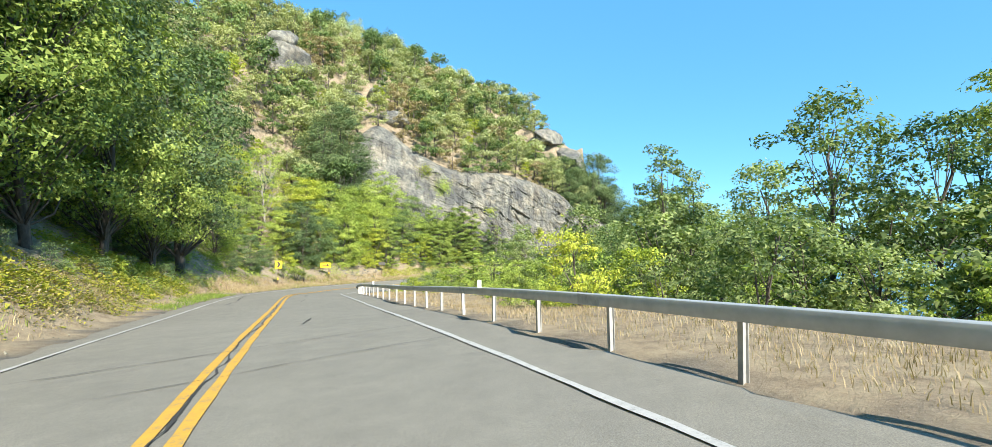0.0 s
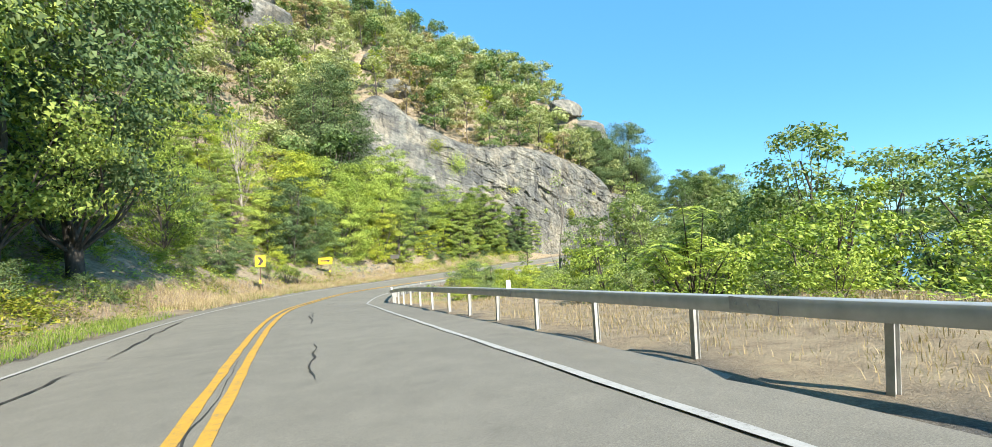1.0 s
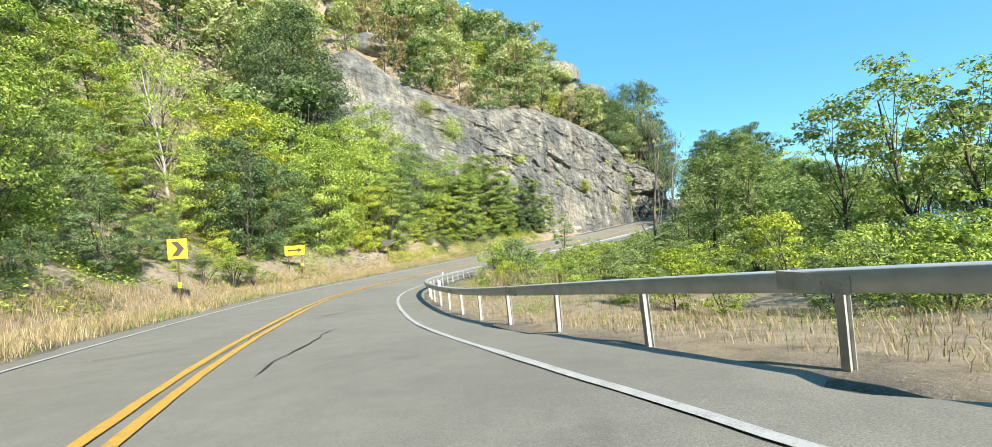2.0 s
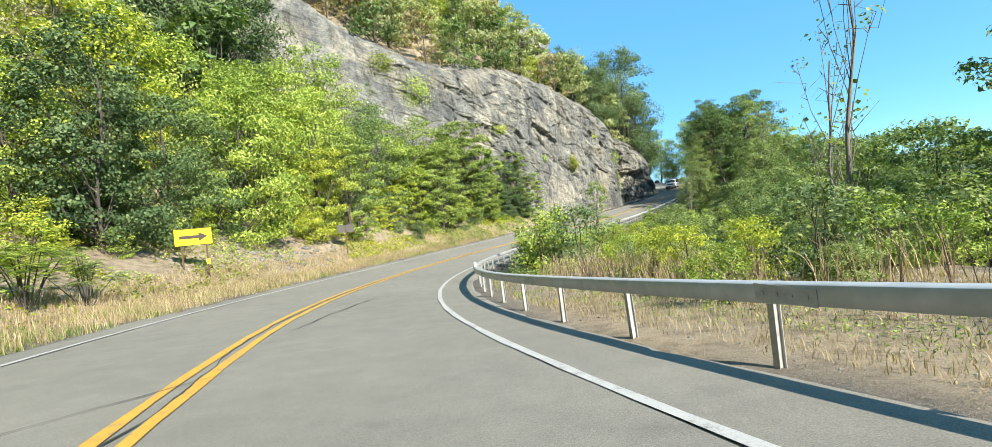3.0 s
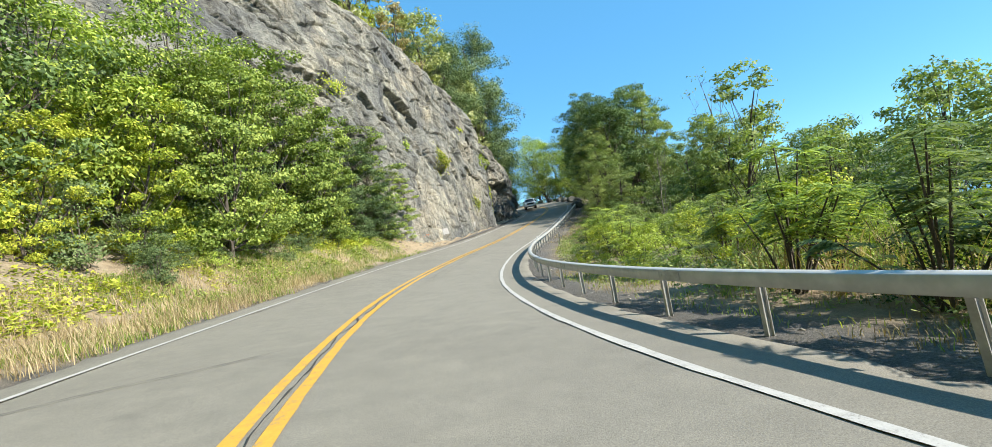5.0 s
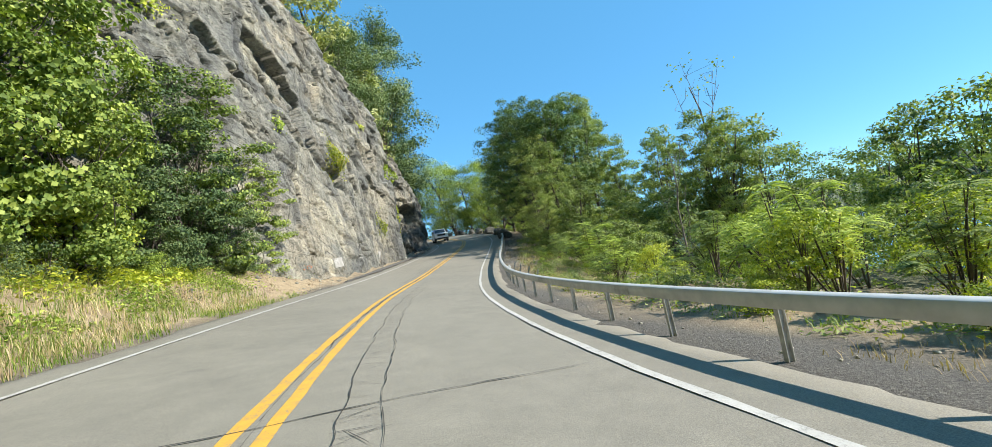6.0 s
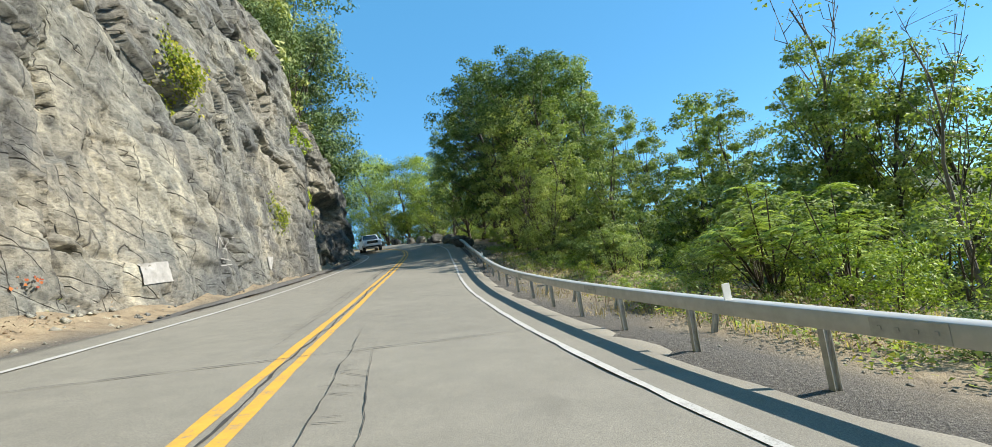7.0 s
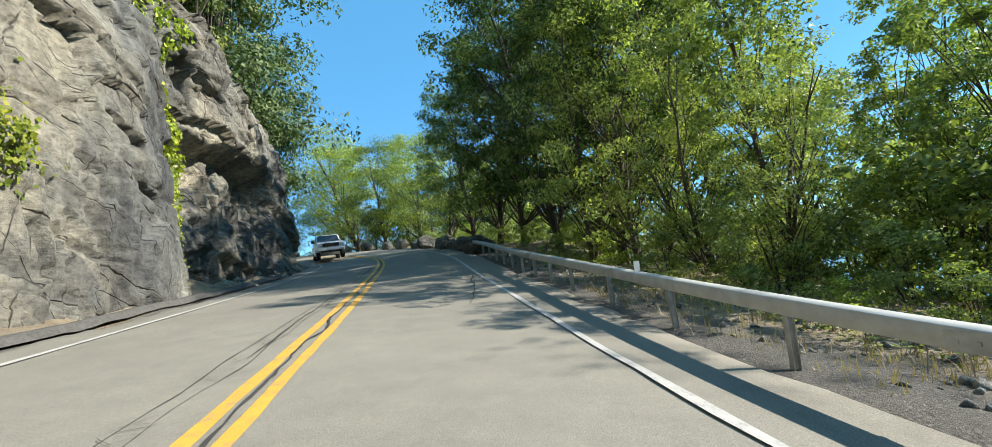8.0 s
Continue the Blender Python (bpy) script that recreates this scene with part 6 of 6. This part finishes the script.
def build_arrow_sign(x, y, turn):
    thing = tagged(new("arrow_sign"), "wide yellow sign with a black arrow on two posts", "road sign")
    g = float(ground_height(np.array([x]), np.array([y]))[0])
    thing.matrix_basis = pose(x, y, g, 0, 2, turn)
    for dx in (-0.5, 0.5):
        bm = bmesh.new()
        add_box(bm, (0.07, 0.012, 2.1), Matrix.Translation((dx, 0.03, 0.75)))
        add_box(bm, (0.012, 0.045, 2.1), Matrix.Translation((dx + 0.03, 0.05, 0.75)))
        add_box(bm, (0.012, 0.045, 2.1), Matrix.Translation((dx - 0.03, 0.05, 0.75)))
        part("post", bm, thing, "rusty steel channel post", RUST)
    bm = bmesh.new()
    add_box(bm, (1.52, 0.012, 0.76), Matrix.Translation((0, 0, 1.72)))
    panel = part("panel", bm, thing, "yellow retroreflective panel", SIGN_YELLOW)
    bm = bmesh.new()
    pts_ = [(-0.56, 0.075), (0.22, 0.075), (0.22, 0.21), (0.58, 0.0), (0.22, -0.21), (0.22, -0.075), (-0.56, -0.075)]
    a_ = [bm.verts.new((px_, -0.0105, 1.72 + pz_)) for px_, pz_ in pts_]
    b_ = [bm.verts.new((px_, -0.0065, 1.72 + pz_)) for px_, pz_ in pts_]
    bm.faces.new([a_[k] for k in (0, 1, 5, 6)])
    bm.faces.new([a_[k] for k in (2, 3, 4)])
    for k in range(7):
        bm.faces.new((a_[k], b_[k], b_[(k + 1) % 7], a_[(k + 1) % 7]))
    bmesh.ops.recalc_face_normals(bm, faces=bm.faces)
    part("arrow", bm, panel, "black arrow", SIGN_BLACK)
    bm = bmesh.new()
    add_box(bm, (0.16, 0.012, 0.24), Matrix.Translation((0.52, 0.0, 0.5)))
    part("reflector", bm, thing, "small yellow reflector plate", SIGN_YELLOW)
    return thing


def build_back_sign(x, y, turn):
    thing = tagged(new("road_sign"), "weathered metal sign seen from behind on one post, coloured as in shade", "road sign")
    g = float(ground_height(np.array([x]), np.array([y]))[0])
    thing.matrix_basis = pose(x, y, g, 0, 3, turn)
    bm = bmesh.new()
    add_box(bm, (0.07, 0.02, 2.6), Matrix.Translation((0, -0.02, 1.0)))
    part("post", bm, thing, "rusty steel post", RUST)
    bm = bmesh.new()
    add_box(bm, (1.22, 0.012, 0.61), Matrix.Translation((0, 0.0, 2.0)), 0.002)
    part("panel", bm, thing, "aluminium back, coloured dark as in shade", ALU_SHADED)
    bm = bmesh.new()
    add_box(bm, (1.1, 0.02, 0.05), Matrix.Translation((0, -0.018, 2.2)))
    part("brace", bm, thing, "grey metal brace", ALU_SHADED)
    return thing


build_chevron(-26.0, 56.6, facing(-26.0, 56.6, -12.0, 27.0))
build_arrow_sign(-26.6, 74.0, facing(-26.6, 74.0, -17.0, 40.0))
build_back_sign(-21.1, 87.4, facing(-21.1, 87.4, -16.0, 70.0))


# ---- pickup ----
def build_pickup(s, u):
    p = on_road(s, u, 0.03)
    thing = tagged(new("pickup_truck"), "white crew-cab pickup truck in the oncoming lane", "pickup truck")
    thing.matrix_basis = Matrix.Translation(p.tolist()) @ Matrix.Rotation(heading(s) + math.pi - 0.2, 4, "Z")

    def shell(name, ring_pts, half, mat, label="", bevel=0.05, taper=0.0):
        """A body panel: a side outline (x forward, z up) drawn across the width."""
        bm = bmesh.new()
        left, right = [], []
        zs = [q[1] for q in ring_pts]
        for x_, z_ in ring_pts:
            h_ = half - taper * (z_ - min(zs))
            left.append(bm.verts.new((x_, h_, z_)))
            right.append(bm.verts.new((x_, -h_, z_)))
        bm.faces.new(left)
        bm.faces.new(right[::-1])
        n = len(ring_pts)
        for k in range(n):
            bm.faces.new((left[k], right[k], right[(k + 1) % n], left[(k + 1) % n]))
        bmesh.ops.recalc_face_normals(bm, faces=bm.faces)
        if bevel:
            bmesh.ops.bevel(bm, geom=bm.edges[:], offset=bevel, segments=2, affect="EDGES", profile=0.6)
        return part(name, bm, thing, label, mat)

    shell("body", [(2.85, 0.55), (2.9, 0.95), (2.82, 1.18), (1.4, 1.28), (-2.9, 1.28), (-2.9, 0.6), (-2.0, 0.5), (2.0, 0.5)], 0.99, VEHICLE_WHITE, "white painted body", 0.06)
    shell("cab", [(1.45, 1.26), (0.65, 1.88), (0.4, 1.95), (-1.0, 1.95), (-1.35, 1.88), (-1.5, 1.26)], 0.93, VEHICLE_WHITE, "white cab roof", 0.05, 0.22)
    shell("hood", [(2.78, 1.17), (2.6, 1.24), (1.3, 1.33), (1.3, 1.2)], 0.84, VEHICLE_WHITE, "raised white hood", 0.03)
    bm = bmesh.new()
    for quad in ([(1.40, 0.80, 1.34), (1.40, -0.80, 1.34), (0.72, -0.72, 1.86), (0.72, 0.72, 1.86)],):
        vv = [bm.verts.new((x_ + 0.05, y_, z_ + 0.03)) for x_, y_, z_ in quad]
        ww = [bm.verts.new((x_ + 0.03, y_, z_ + 0.01)) for x_, y_, z_ in quad]
        bm.faces.new(vv)
        for k in range(4):
            bm.faces.new((vv[k], ww[k], ww[(k + 1) % 4], vv[(k + 1) % 4]))
    bmesh.ops.recalc_face_normals(bm, faces=bm.faces)
    part("windshield", bm, thing, "dark tinted windshield", VEHICLE_GLASS)
    for sgn in (-1, 1):
        bm = bmesh.new()
        add_box(bm, (1.9, 0.02, 0.42), Matrix.Translation((-0.15, sgn * 0.905, 1.56)) @ Matrix.Rotation(sgn * 0.22, 4, "X"), 0.008)
        part("side_window", bm, thing, "dark side window", VEHICLE_GLASS)
        bm = bmesh.new()
        add_box(bm, (0.12, 0.34, 0.2), Matrix.Translation((2.82, sgn * 0.78, 1.03)), 0.03)
        part("headlight", bm, thing, "clear headlight", LAMP_LENS)
        bm = bmesh.new()
        add_box(bm, (0.12, 0.24, 0.22), Matrix.Translation((1.05, sgn * 1.1, 1.42)), 0.04)
        part("mirror", bm, thing, "black door mirror", VEHICLE_BLACK)
        for x_ in (1.85, -1.8):
            bm = bmesh.new()
            bmesh.ops.create_cone(bm, cap_ends=True, segments=28, radius1=0.41, radius2=0.41, depth=0.28, matrix=Matrix.Translation((x_, sgn * 0.87, 0.41)) @ Matrix.Rotation(math.pi / 2, 4, "X"))
            bmesh.ops.bevel(bm, geom=[e for e in bm.edges if len(e.link_faces) == 2 and e.calc_face_angle(0) > 1], offset=0.04, segments=2, affect="EDGES")
            wheel = part("wheel", bm, thing, "black tyre", RUBBER)
            bm = bmesh.new()
            bmesh.ops.create_cone(bm, cap_ends=True, segments=24, radius1=0.25, radius2=0.21, depth=0.05, matrix=Matrix.Translation((x_, sgn * 1.02, 0.41)) @ Matrix.Rotation(-sgn * math.pi / 2, 4, "X"))
            part("rim", bm, wheel, "alloy wheel rim", CHROME)
    bm = bmesh.new()
    add_box(bm, (0.08, 1.16, 0.26), Matrix.Translation((2.88, 0, 0.97)), 0.02)
    for k in range(3):
        add_box(bm, (0.03, 1.16, 0.04), Matrix.Translation((2.93, 0, 0.88 + 0.1 * k)))
    part("grille", bm, thing, "black grille", VEHICLE_BLACK)
    bm = bmesh.new()
    add_box(bm, (0.2, 1.86, 0.2), Matrix.Translation((2.9, 0, 0.66)), 0.05)
    part("bumper", bm, thing, "white front bumper", VEHICLE_WHITE)
    bm = bmesh.new()
    add_box(bm, (0.1, 1.5, 0.14), Matrix.Translation((2.9, 0, 0.5)), 0.03)
    part("air_dam", bm, thing, "black lower air dam", VEHICLE_BLACK)
    bm = bmesh.new()
    add_box(bm, (0.02, 0.3, 0.12), Matrix.Translation((3.01, 0, 0.68)))
    part("plate", bm, thing, "plain pale plate", REFLECTOR)
    return thing


build_pickup(168.5, -1.9)

print("built", len(bpy.data.objects), sum(len(o.data.polygons) for o in bpy.data.objects if o.type == "MESH"))
